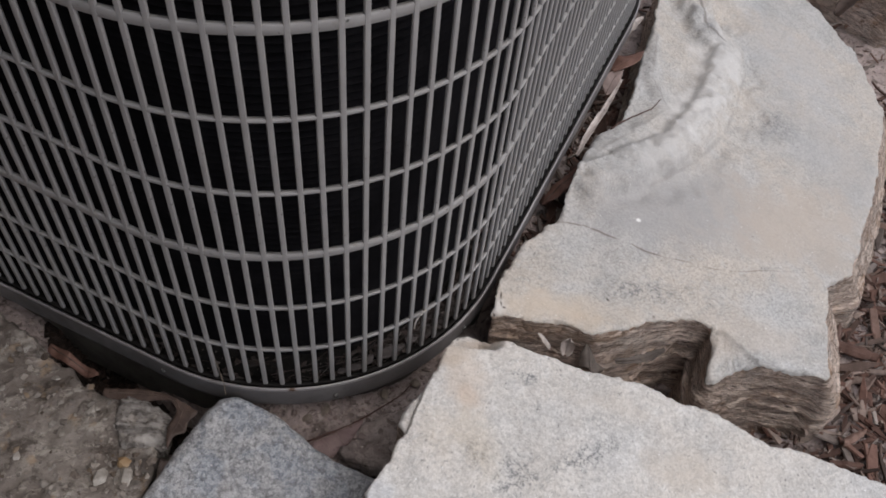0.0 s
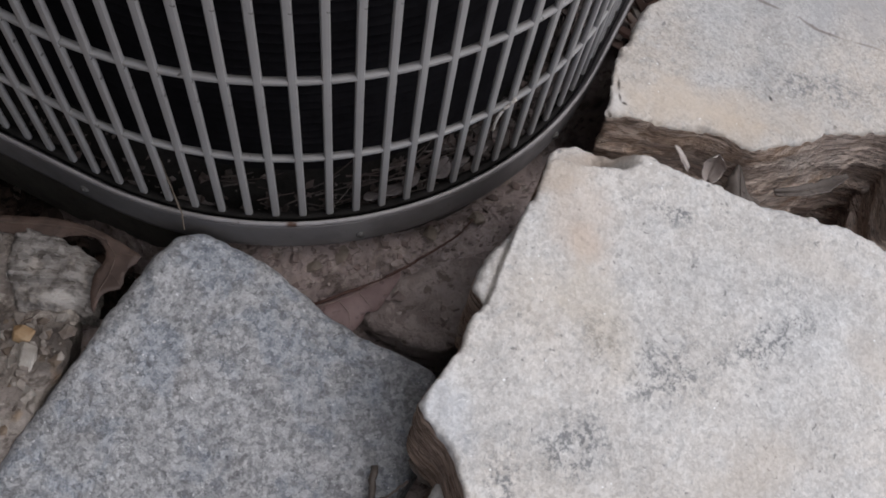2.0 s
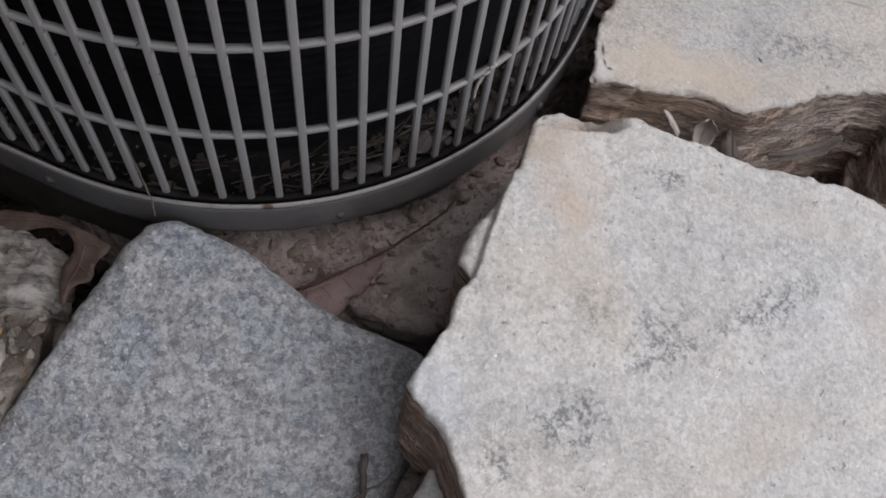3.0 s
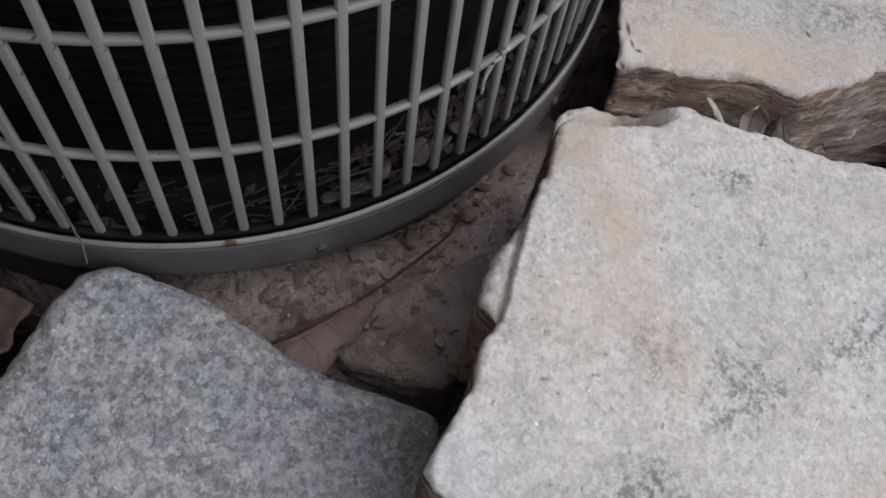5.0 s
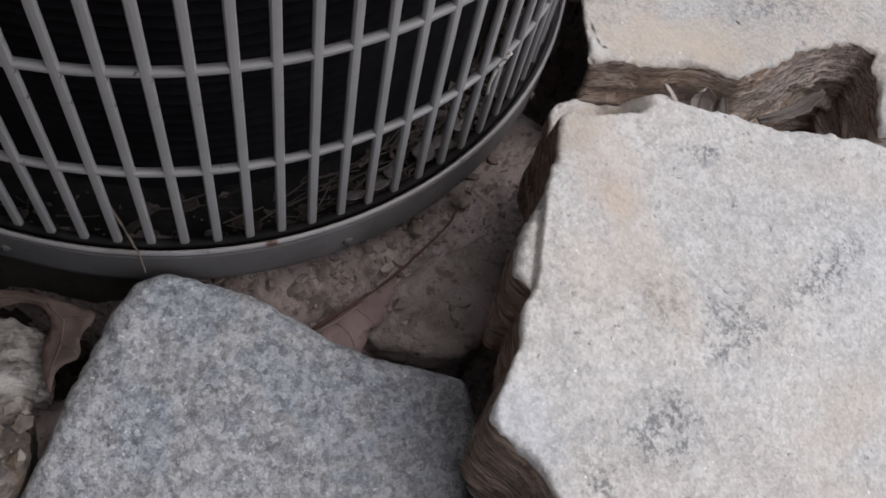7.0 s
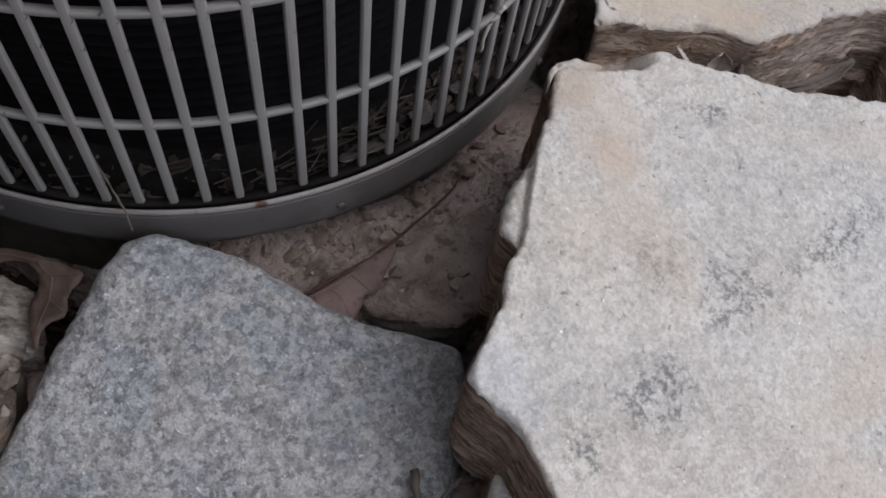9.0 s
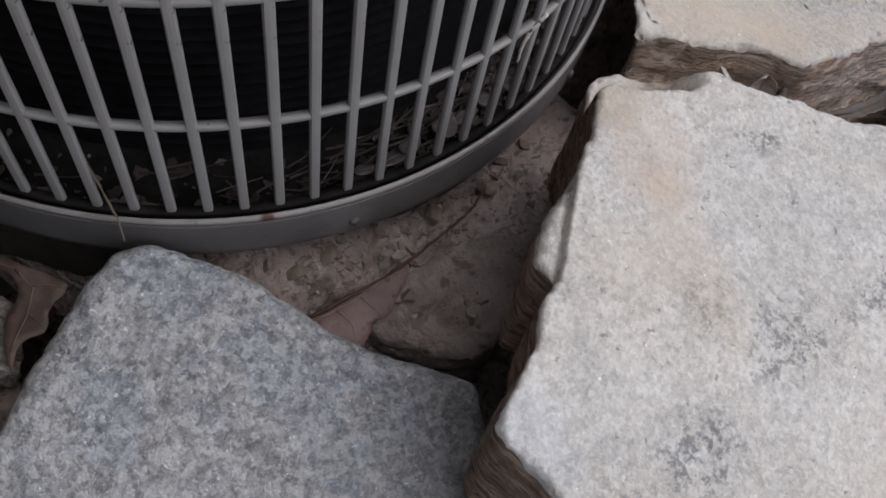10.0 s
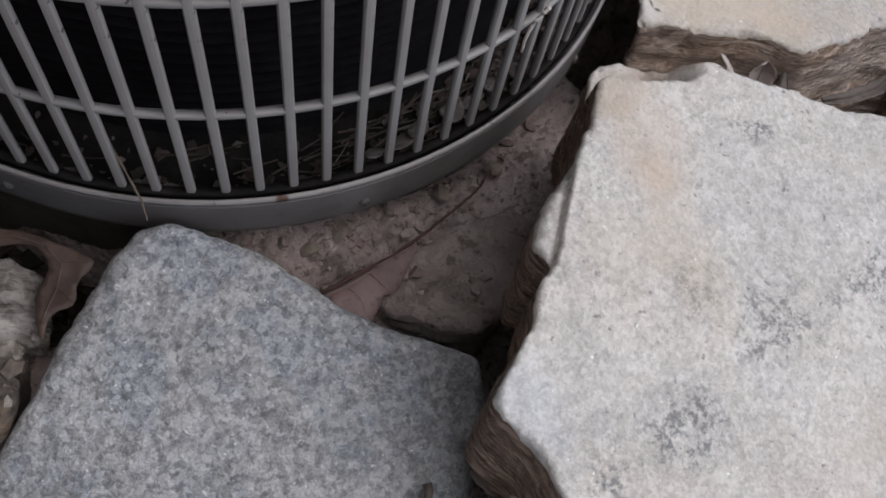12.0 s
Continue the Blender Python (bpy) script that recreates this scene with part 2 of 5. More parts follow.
def mat_mixed(name, hues, scale=60.0, rough=0.85, per_object=False, relief=0.0012):
    """Pieces that differ in hue one from the next."""
    k = Mat(name, rough, 0, 0.25)
    r = k.n("ShaderNodeValToRGB")
    r.color_ramp.elements[0].color, r.color_ramp.elements[-1].color = (*hues[0], 1), (*hues[-1], 1)
    for i, h in enumerate(hues[1:-1]):
        r.color_ramp.elements.new((i + 1) / (len(hues) - 1)).color = (*h, 1)
    k.put(r.inputs[0], k.each() if per_object else k.island())
    c = k.mix(0.55, r.outputs[0], k.mix(k.ramp(k.noise(scale, 5, 0.65), 0.3, 0.7), (0.35, 0.33, 0.30), (1, 1, 1)), "MULTIPLY")
    k.bump((k.noise(scale * 2.5, 4, 0.6), 0.6, relief))
    return k.done(c)


def mat_muddy():
    """A rough rock smeared with earth: grey and buff lumps, pale grit, dark seams."""
    k = Mat("muddy_rock", 0.88, 0, 0.25)
    flat = k.mapped(scale=(1.6, 0.7, 0.5), turn=0.2)
    c = k.mix(k.ramp(k.noise(22, 6, 0.65), 0.35, 0.65), (0.20, 0.168, 0.148), (0.36, 0.318, 0.285))
    c = k.mix(k.op("MULTIPLY", k.ramp(k.noise(60, 6, 0.7, flat), 0.52, 0.62), 0.8), c, (0.46, 0.415, 0.365))
    c = k.mix(k.op("MULTIPLY", k.ramp(k.noise(34, 6, 0.7, flat), 0.56, 0.64), 0.75), c, (0.085, 0.068, 0.056))
    c = k.mix(k.op("MULTIPLY", k.ramp(k.noise(190, 5, 0.7), 0.52, 0.64), 0.5), c, (0.11, 0.09, 0.076))
    c = k.mix(k.op("MULTIPLY", k.ramp(k.noise(45, 4), 0.60, 0.70), 0.45), c, (0.42, 0.28, 0.16))
    c = k.mix(k.op("MULTIPLY", k.specks(120, 0.30, 0.22, 0.010), 0.75), c, (0.58, 0.54, 0.49))
    c = k.mix(k.op("MULTIPLY", k.blotch((-0.106, -0.228, 0.02), (0.020, 0.018), 0.3, 0.5, 80), 0.85), c, (0.075, 0.062, 0.055))
    k.bump((k.noise(60, 6, 0.7, flat), 1.0, 0.005), (k.noise(200, 5, 0.7), 0.8, 0.002))
    return k.done(c)


def mat_layered():
    """Grey and buff layers of a weathered rock, with dark seams between them."""
    k = Mat("grey_layered_rock", 0.85, 0, 0.25)
    flat = k.mapped(scale=(3.0, 0.34, 0.6), turn=-0.10)
    band = k.noise(60, 5, 0.62, flat, 0.15)
    c = k.mix(k.ramp(band, 0.38, 0.60), (0.09, 0.077, 0.069), (0.27, 0.244, 0.224))
    c = k.mix(k.op("MULTIPLY", k.ramp(k.noise(70, 5, 0.65), 0.54, 0.66), 0.6), c, (0.40, 0.345, 0.295))
    c = k.mix(k.op("MULTIPLY", k.ramp(k.noise(130, 5, 0.65, flat, 0.3), 0.54, 0.62), 0.8), c, (0.085, 0.07, 0.06))
    c = k.mix(0.22, c, k.mix(k.ramp(k.crystals(420, 0.002), 0.1, 0.9), (0.10, 0.09, 0.08), (0.50, 0.475, 0.45)))
    c = k.mix(k.op("MULTIPLY", k.blotch((-0.106, -0.206, 0.03), (0.015, 0.005), -0.06, 0.4, 90), 0.75), c, (0.52, 0.485, 0.45))
    k.bump((band, 1.0, 0.005), (k.noise(150, 5, 0.7), 0.8, 0.002), (k.noise(480, 3), 0.4, 0.0006))
    return k.done(c)


def mat_caked():
    """A rock caked with brown earth, flaking in places."""
    k = Mat("earth_caked_rock", 0.9, 0, 0.2)
    flaky = k.noise(85, 5, 0.65, warp=0.3)
    c = k.mix(k.ramp(k.noise(30, 5, 0.6), 0.32, 0.68), (0.225, 0.182, 0.168), (0.41, 0.345, 0.322))
    c = k.mix(k.op("MULTIPLY", k.ramp(flaky, 0.53, 0.60), 0.7), c, (0.40, 0.335, 0.30))
    c = k.mix(k.op("MULTIPLY", k.ramp(flaky, 0.45, 0.36), 0.7), c, (0.11, 0.082, 0.07))
    c = k.mix(k.op("MULTIPLY", k.ramp(k.noise(240, 4, 0.7), 0.55, 0.68), 0.5), c, (0.13, 0.10, 0.085))
    k.bump((flaky, 1.0, 0.005), (k.noise(170, 5, 0.7), 0.7, 0.0018), (k.noise(460, 3), 0.4, 0.0007))
    return k.done(c)


def mat_grille():
    """Weathered grey paint with thin dust and a few specks."""
    k = Mat("grey_grille_paint", 0.5, 0, 0.4)
    c = k.mix(k.ramp(k.noise(22, 4), 0.3, 0.7), (0.275, 0.264, 0.258), (0.345, 0.333, 0.326))
    c = k.mix(k.op("MULTIPLY", k.ramp(k.noise(110, 5, 0.7), 0.55, 0.75), 0.4), c, (0.20, 0.185, 0.165))
    c = k.mix(k.op("MULTIPLY", k.ramp(k.noise(260, 2), 0.70, 0.73), 0.8), c, (0.05, 0.045, 0.04))
    k.bump((k.noise(500, 3), 0.15, 0.0004))
    return k.done(c, k.ramp(k.noise(60, 3), 0.3, 0.7, 0.42, 0.62))


def mat_pan(name="base_pan_paint", tone=1.0):
    """The base pan: painted sheet steel, scuffed, with a rusty nick on its lip."""
    k = Mat(name, 0.45, 0.0, 0.5)
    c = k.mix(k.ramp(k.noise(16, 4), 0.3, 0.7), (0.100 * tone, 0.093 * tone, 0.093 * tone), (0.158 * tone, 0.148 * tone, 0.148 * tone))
    c = k.mix(k.op("MULTIPLY", k.ramp(k.noise(55, 5, 0.7, k.mapped(scale=(1, 1, 0.3))), 0.52, 0.74), 0.55), c, (0.15, 0.13, 0.11))
    c = k.mix(k.op("MULTIPLY", k.ramp(k.noise(190, 4, 0.7), 0.62, 0.72), 0.6), c, (0.07, 0.06, 0.055))
    c = k.mix(k.blotch((0.0, -0.187, 0.0235), (0.0042, 0.006, 0.0035), 0, 0.7, 300), c, (0.09, 0.045, 0.028))
    c = k.mix(k.op("MULTIPLY", k.blotch((0.03, -0.184, 0.015), (0.014, 0.012), 0, 0.7, 160), 0.25), c, (0.36, 0.35, 0.34))
    k.bump((k.noise(70, 3), 0.25, 0.0012), (k.noise(400, 3), 0.15, 0.0004))
    return k.done(c, k.ramp(k.noise(60, 3), 0.3, 0.7, 0.38, 0.6))


def mat_plain(name, lo, hi, scale, rough=0.7, spec=0.3, relief=0.001, metal=0.0, per_object=False):
    k = Mat(name, rough, metal, spec)
    c = k.mix(k.ramp(k.noise(scale, 5, 0.6), 0.3, 0.7), lo, hi)
    c = k.mix(k.op("MULTIPLY", k.ramp(k.noise(scale * 6, 4, 0.65), 0.5, 0.75), 0.5), c, tuple(v * 0.55 for v in lo))
    k.bump((k.noise(scale * 4, 4), 0.5, relief))
    return k.done(c)


def mat_leaf(name, lo, hi):
    k = Mat(name, 0.6, 0, 0.35)
    v = k.noise(70, 5, 0.6)
    c = k.mix(k.ramp(v, 0.3, 0.7), lo, hi)
    c = k.mix(k.op("MULTIPLY", k.ramp(k.noise(240, 4), 0.58, 0.7), 0.6), c, tuple(x * 0.4 for x in lo))
    k.bump((v, 0.5, 0.001), (k.noise(330, 3), 0.4, 0.0005))
    return k.done(c)


WHITE_STAINS = [((0.20, -0.305, 0.06), (0.05, 0.018), 0.4, (0.58, 0.49, 0.40), 0.35), ((0.285, -0.262, 0.05), (0.05, 0.02), -0.2, (0.58, 0.50, 0.42), 0.35), ((0.17, -0.345, 0.06), (0.035, 0.02), 0.2, (0.55, 0.45, 0.37), 0.3), ((0.235, -0.215, 0.06), (0.04, 0.012), -0.2, (0.57, 0.50, 0.43), 0.3), ((0.105, -0.235, 0.09), (0.018, 0.03), 0.2, (0.60, 0.53, 0.45), 0.3), ((0.150, -0.164, 0.08), (0.045, 0.008), 0.0, (0.50, 0.40, 0.32), 0.6), ((0.127, -0.205, 0.09), (0.022, 0.030), 0.25, (0.60, 0.49, 0.40), 0.42), ((0.128, -0.212, 0.09), (0.010, 0.012), 0.25, (0.58, 0.43, 0.32), 0.34), ((0.115, -0.183, 0.095), (0.03, 0.012), 0.4, (0.50, 0.40, 0.31), 0.5), ((0.13, -0.245, 0.085), (0.02, 0.035), 0.2, (0.58, 0.50, 0.40), 0.4), ((0.063, -0.283, 0.085), (0.012, 0.03), 0.5, (0.60, 0.63, 0.68), 0.3)]
WHITE_FLECKS = [((0.131, -0.254, 0.08), (0.009, 0.010), 0), ((0.131, -0.254, 0.08), (0.016, 0.018), 0), ((0.159, -0.268, 0.074), (0.030, 0.019), 0.3), ((0.114, -0.296, 0.075), (0.024, 0.019), 0.5), ((0.16, -0.268, 0.074), (0.03, 0.012), -0.2), ((0.215, -0.252, 0.068), (0.05, 0.012), 0.35), ((0.113, -0.297, 0.075), (0.026, 0.016), 0.5), ((0.083, -0.31, 0.078), (0.012, 0.012), 0), ((0.172, -0.197, 0.085), (0.018, 0.008), 0)]
WHITE = mat_pale_stone("white_quartzite", stains=WHITE_STAINS, greys=WHITE_FLECKS, warm=0.85)


def cracks(points, width, hue, force, z=0.03):
    """Dark cracks from place to place, as marks of a stone."""
    out = []
    for (x0, y0), (x1, y1) in zip(points, points[1:]):
        out.append((((x0 + x1) / 2, (y0 + y1) / 2, z), (math.hypot(x1 - x0, y1 - y0) * 0.68, width), math.atan2(y1 - y0, x1 - x0), hue, force))
    return out


BACK_CRACKS = cracks([(0.2337, -0.0190), (0.2579, -0.0216), (0.2914, -0.0339), (0.3339, -0.0463)], 0.0012, (0.15, 0.12, 0.10), 0.7)
BACK_CRACKS += cracks([(0.3339, -0.0463), (0.3660, -0.0490), (0.3978, -0.0493), (0.4691, -0.0405)], 0.0010, (0.18, 0.15, 0.13), 0.5)
BACK_CRACKS += cracks([(0.1688, -0.1030), (0.1666, -0.1132), (0.1664, -0.1198), (0.1706, -0.1207)], 0.0016, (0.06, 0.045, 0.035), 0.95)
BACK_CRACKS += cracks([(0.1581, -0.1250), (0.1612, -0.1316), (0.1618, -0.1378)], 0.0016, (0.06, 0.045, 0.035), 0.95)
BACK_CRACKS += cracks([(0.1632, -0.1290), (0.1692, -0.1294), (0.1721, -0.1314)], 0.0014, (0.06, 0.045, 0.035), 0.9)
BACK_CRACKS += cracks([(0.4845, 0.385), (0.4795, 0.315), (0.499, 0.290)], 0.0032, (0.16, 0.14, 0.125), 0.7)
BACK_CRACKS += cracks([(0.408, 0.292), (0.377, 0.198), (0.387, 0.157), (0.336, 0.111), (0.284, 0.069)], 0.0026, (0.27, 0.25, 0.235), 0.55)
BACK_CRACKS += cracks([(0.520, 0.262), (0.482, 0.190), (0.452, 0.140), (0.400, 0.085), (0.335, 0.040)], 0.0030, (0.30, 0.28, 0.265), 0.5)
BACK_SPOTS = [((0.3136, -0.007, 0.02), (0.0035, 0.0028), 0.4, (0.85, 0.84, 0.82), 1.0), ((0.264, -0.099, 0.03), (0.0020, 0.0030), 0.3, (0.05, 0.045, 0.04), 1.0)]
BACK_RUST = [((0.235, -0.112, 0.04), (0.110, 0.022), 0.02, (0.58, 0.47, 0.36), 0.38), ((0.40, -0.120, 0.0), (0.09, 0.03), 0.0, (0.56, 0.47, 0.39), 0.35), ((0.19, -0.115, 0.05), (0.05, 0.022), 0.1, (0.62, 0.52, 0.42), 0.4), ((0.24, -0.125, 0.04), (0.03, 0.02), 0.0, (0.60, 0.48, 0.36), 0.45), ((0.162, -0.118, 0.058), (0.014, 0.016), 0.0, (0.66, 0.64, 0.62), 0.6),
             ((0.50, 0.02, -0.03), (0.14, 0.09), 0.3, (0.50, 0.42, 0.35), 0.55)]
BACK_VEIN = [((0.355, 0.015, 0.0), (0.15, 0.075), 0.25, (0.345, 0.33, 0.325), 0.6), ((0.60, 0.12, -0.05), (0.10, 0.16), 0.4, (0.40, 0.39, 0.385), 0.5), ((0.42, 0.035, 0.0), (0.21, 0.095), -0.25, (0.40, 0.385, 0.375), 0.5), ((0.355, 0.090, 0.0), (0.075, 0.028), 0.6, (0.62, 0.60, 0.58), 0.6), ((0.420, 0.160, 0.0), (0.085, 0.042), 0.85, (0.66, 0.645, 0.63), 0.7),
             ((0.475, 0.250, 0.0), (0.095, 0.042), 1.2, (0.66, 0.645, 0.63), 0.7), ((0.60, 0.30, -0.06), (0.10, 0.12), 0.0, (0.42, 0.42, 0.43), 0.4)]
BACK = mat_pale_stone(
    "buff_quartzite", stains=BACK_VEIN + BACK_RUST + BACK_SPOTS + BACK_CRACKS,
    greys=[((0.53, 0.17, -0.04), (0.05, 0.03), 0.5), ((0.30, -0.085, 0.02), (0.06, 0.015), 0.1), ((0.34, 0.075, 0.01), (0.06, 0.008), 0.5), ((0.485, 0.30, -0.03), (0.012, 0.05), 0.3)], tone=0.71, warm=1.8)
LOW_PALE = mat_pale_stone("small_pale_stone", tone=1.0)
BLOCK = mat_layered()
SIDE = mat_broken_side("brown_split_side")
SIDE_GREY = mat_broken_side("grey_brown_split_side", (0.80, 0.665, 0.575), (0.45, 0.335, 0.275), [((0.20, -0.132, 0.035), (0.065, 0.05, 0.022)), ((0.27, -0.128, 0.024), (0.05, 0.05, 0.008)), ((0.36, -0.135, 0.0), (0.05, 0.04, 0.010))])
GRANITE = mat_granite()
SOIL = mat_soil()
GRILLE = mat_grille()
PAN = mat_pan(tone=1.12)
# Pan paint made lighter: the sky highlight on the lip, put into colour.
LIP = mat_pan("lip_highlight_paint", 2.1)
# Near-black coil: the unit's inner shade is put into its colour.
COIL = mat_plain("coil_shade_black", (0.0065, 0.006, 0.007), (0.012, 0.011, 0.0125), 40, 0.85, 0.05)
# Shade behind the bars, painted as near-black on pan floor and foot ring.
FLOOR_SHADE = mat_plain("pan_floor_shade", (0.008, 0.0075, 0.007), (0.022, 0.020, 0.019), 60, 0.9, 0.1, 0.002)
PAD = mat_plain("dirty_pad", (0.085, 0.077, 0.070), (0.150, 0.138, 0.124), 25, 0.85, 0.2, 0.002)
SCREW = mat_plain("dull_screw", (0.09, 0.085, 0.08), (0.15, 0.145, 0.14), 300, 0.6, 0.3, 0.0003)
MUCK_ROCK = mat_muddy()
BROWN_ROCK = mat_caked()
CRUMB = mat_mixed("soil_crumbs", [(0.23, 0.180, 0.168), (0.34, 0.275, 0.256), (0.46, 0.39, 0.36), (0.25, 0.192, 0.178), (0.38, 0.295, 0.275)], 200)
RUBBLE = mat_mixed("rock_rubble", [(0.16, 0.135, 0.12), (0.36, 0.33, 0.30), (0.22, 0.18, 0.155), (0.44, 0.40, 0.36), (0.12, 0.095, 0.08), (0.34, 0.26, 0.19)], 200)
BARK = mat_mixed("bark_chips", [(0.055, 0.036, 0.030), (0.22, 0.125, 0.10), (0.10, 0.062, 0.05), (0.34, 0.27, 0.235), (0.16, 0.085, 0.065), (0.075, 0.055, 0.048), (0.46, 0.40, 0.365)], 90)
# Dark brown for the added, unseen walls, so they bounce little light.
SHADE_WALL = mat_plain("shade_wall_brown", (0.11, 0.095, 0.082), (0.16, 0.14, 0.12), 3, 0.9, 0.2, 0.004)
CHIP = mat_mixed("large_bark_chips", [(0.20, 0.105, 0.08), (0.30, 0.20, 0.165), (0.13, 0.075, 0.06), (0.38, 0.31, 0.275), (0.24, 0.13, 0.10)], 70, 0.85, True, 0.002)
# Very dark browns carry the deep shade of the crevice under the rim.
CREVICE_SHADE = mat_mixed("crevice_shade_flakes", [(0.016, 0.012, 0.010), (0.045, 0.031, 0.025), (0.028, 0.020, 0.017), (0.070, 0.045, 0.036), (0.022, 0.017, 0.015)], 120)
LITTER = mat_mixed("leaf_litter", [(0.03, 0.025, 0.023), (0.095, 0.080, 0.075), (0.05, 0.036, 0.032), (0.20, 0.172, 0.162), (0.06, 0.048, 0.045), (0.14, 0.105, 0.098)], 120)
PEBBLE = mat_mixed("pebbles", [(0.24, 0.20, 0.17), (0.30, 0.25, 0.21), (0.20, 0.165, 0.14)], 110, 0.6, True)
QUARTZ = mat_plain("dirty_quartz", (0.27, 0.24, 0.21), (0.44, 0.405, 0.365), 90, 0.55, 0.4)
OCHRE = mat_plain("ochre_quartz", (0.26, 0.16, 0.08), (0.34, 0.24, 0.14), 90, 0.55, 0.4)
LEAF_BROWN = mat_leaf("brown_dead_leaf", (0.050, 0.033, 0.027), (0.100, 0.067, 0.054))
RIB_BROWN = mat_leaf("brown_leaf_rib", (0.075, 0.052, 0.042), (0.125, 0.09, 0.072))
LEAF_PINK = mat_leaf("faded_pink_leaf", (0.20, 0.145, 0.128), (0.27, 0.205, 0.185))
LEAF_GREY = mat_leaf("bleached_leaf", (0.36, 0.305, 0.28), (0.58, 0.52, 0.485))
PALE_STRAW = mat_leaf("bleached_straw", (0.42, 0.38, 0.34), (0.58, 0.54, 0.50))
STRAW = mat_leaf("dry_straw", (0.10, 0.078, 0.06), (0.18, 0.145, 0.115))
LEAF_RED = mat_leaf("red_brown_leaf", (0.11, 0.055, 0.042), (0.20, 0.11, 0.085))
LEAF_DRAB = mat_leaf("drab_bark", (0.075, 0.060, 0.052), (0.140, 0.115, 0.100))
TWIG = mat_leaf("red_brown_twig", (0.055, 0.026, 0.020), (0.11, 0.055, 0.042))
LEAF_MAUVE = mat_leaf("mauve_leaf_scrap", (0.13, 0.112, 0.110), (0.22, 0.195, 0.19))
LEAF_ROSE = mat_leaf("rosy_leaf_scrap", (0.16, 0.104, 0.098), (0.235, 0.165, 0.157))


# ---- mesh helpers ----
def mesh_ob(name, bm, mats, parent=None, label="", at=None, smooth=True):
    """Links a bmesh, built in the place's own metres, as one object whose origin is at `at`."""
    me = bpy.data.meshes.new(name)
    bm.normal_update()
    bm.to_mesh(me)
    bm.free()
    for m in (mats if isinstance(mats, (list, tuple)) else [mats]):
        me.materials.append(m)
    if smooth:
        me.polygons.foreach_set("use_smooth", [True] * len(me.polygons))
    ob = new(name, me)
    if at is not None:
        me.transform(Matrix.Translation(-Vector(at)))
        ob.location = at
    if parent:
        ob.parent = parent
        if at is not None:
            ob.location = Vector(at) - parent.location
        else:
            me.transform(Matrix.Translation(-parent.location))
    if label:
        ob["label"] = label
    return ob


def fbm(x, y, z, octaves=4):
    return noise.fractal(Vector((x, y, z)), 0.9, 2.1, octaves)


def ground_z(x, y):
    """The lie of the ground: level by the unit, a hollow between the stones, falling away past the slabs."""
    y -= 0.004
    d = max(0.0, x - 0.22)
    z = -0.17 * (1 - math.exp(-d * 3.2))
    z -= 0.045 * math.exp(-((x - 0.070) / 0.034) ** 2 - ((y + 0.256) / 0.024) ** 2)
    z -= 0.045 * math.exp(-((x - 0.064) / 0.030) ** 2 - ((y + 0.2385 + 0.25 * (x - 0.064)) / 0.010) ** 2)
    z += 0.010 * math.exp(-((x + 0.0) / 0.05) ** 2 - ((y + 0.165) / 0.02) ** 2)
    z -= 0.090 * math.exp(-((x - 0.180) / 0.022) ** 2 - ((y + 0.084) / 0.026) ** 2)
    z -= 0.100 * math.exp(-((x - 0.315) / 0.075) ** 2 - ((y + 0.150) / 0.024) ** 2)
    r = math.hypot(x, y)
    z -= 0.090 * math.exp(-((r - 0.196) / 0.020) ** 2) * max(0.0, min(1.0, (-0.035 - x) / 0.04)) * (1 if y < 0.1 else 0)
    z -= 0.050 * math.exp(-((x - 0.430) / 0.055) ** 2 - ((y + 0.190) / 0.022) ** 2)
    z -= 0.11 * math.exp(-((x + 0.101) / 0.017) ** 2 - ((y + 0.176) / 0.011) ** 2)
    near = math.exp(-((x - 0.05) ** 2 + (y + 0.2) ** 2) / 0.5)
    z += near * (0.0035 * fbm(x * 28, y * 28, 1.7) + 0.0016 * fbm(x * 110, y * 110, 5.1, 3))
    return z - 0.008 + (1 - near) * 0.05 * fbm(x * 0.7, y * 0.7, 3.3, 3)


def inside(poly, x, y):
    hit = False
    for i, (x1, y1) in enumerate(poly):
        x0, y0 = poly[i - 1]
        if (y0 > y) != (y1 > y) and x < (x1 - x0) * (y - y0) / (y1 - y0) + x0:
            hit = not hit
    return hit


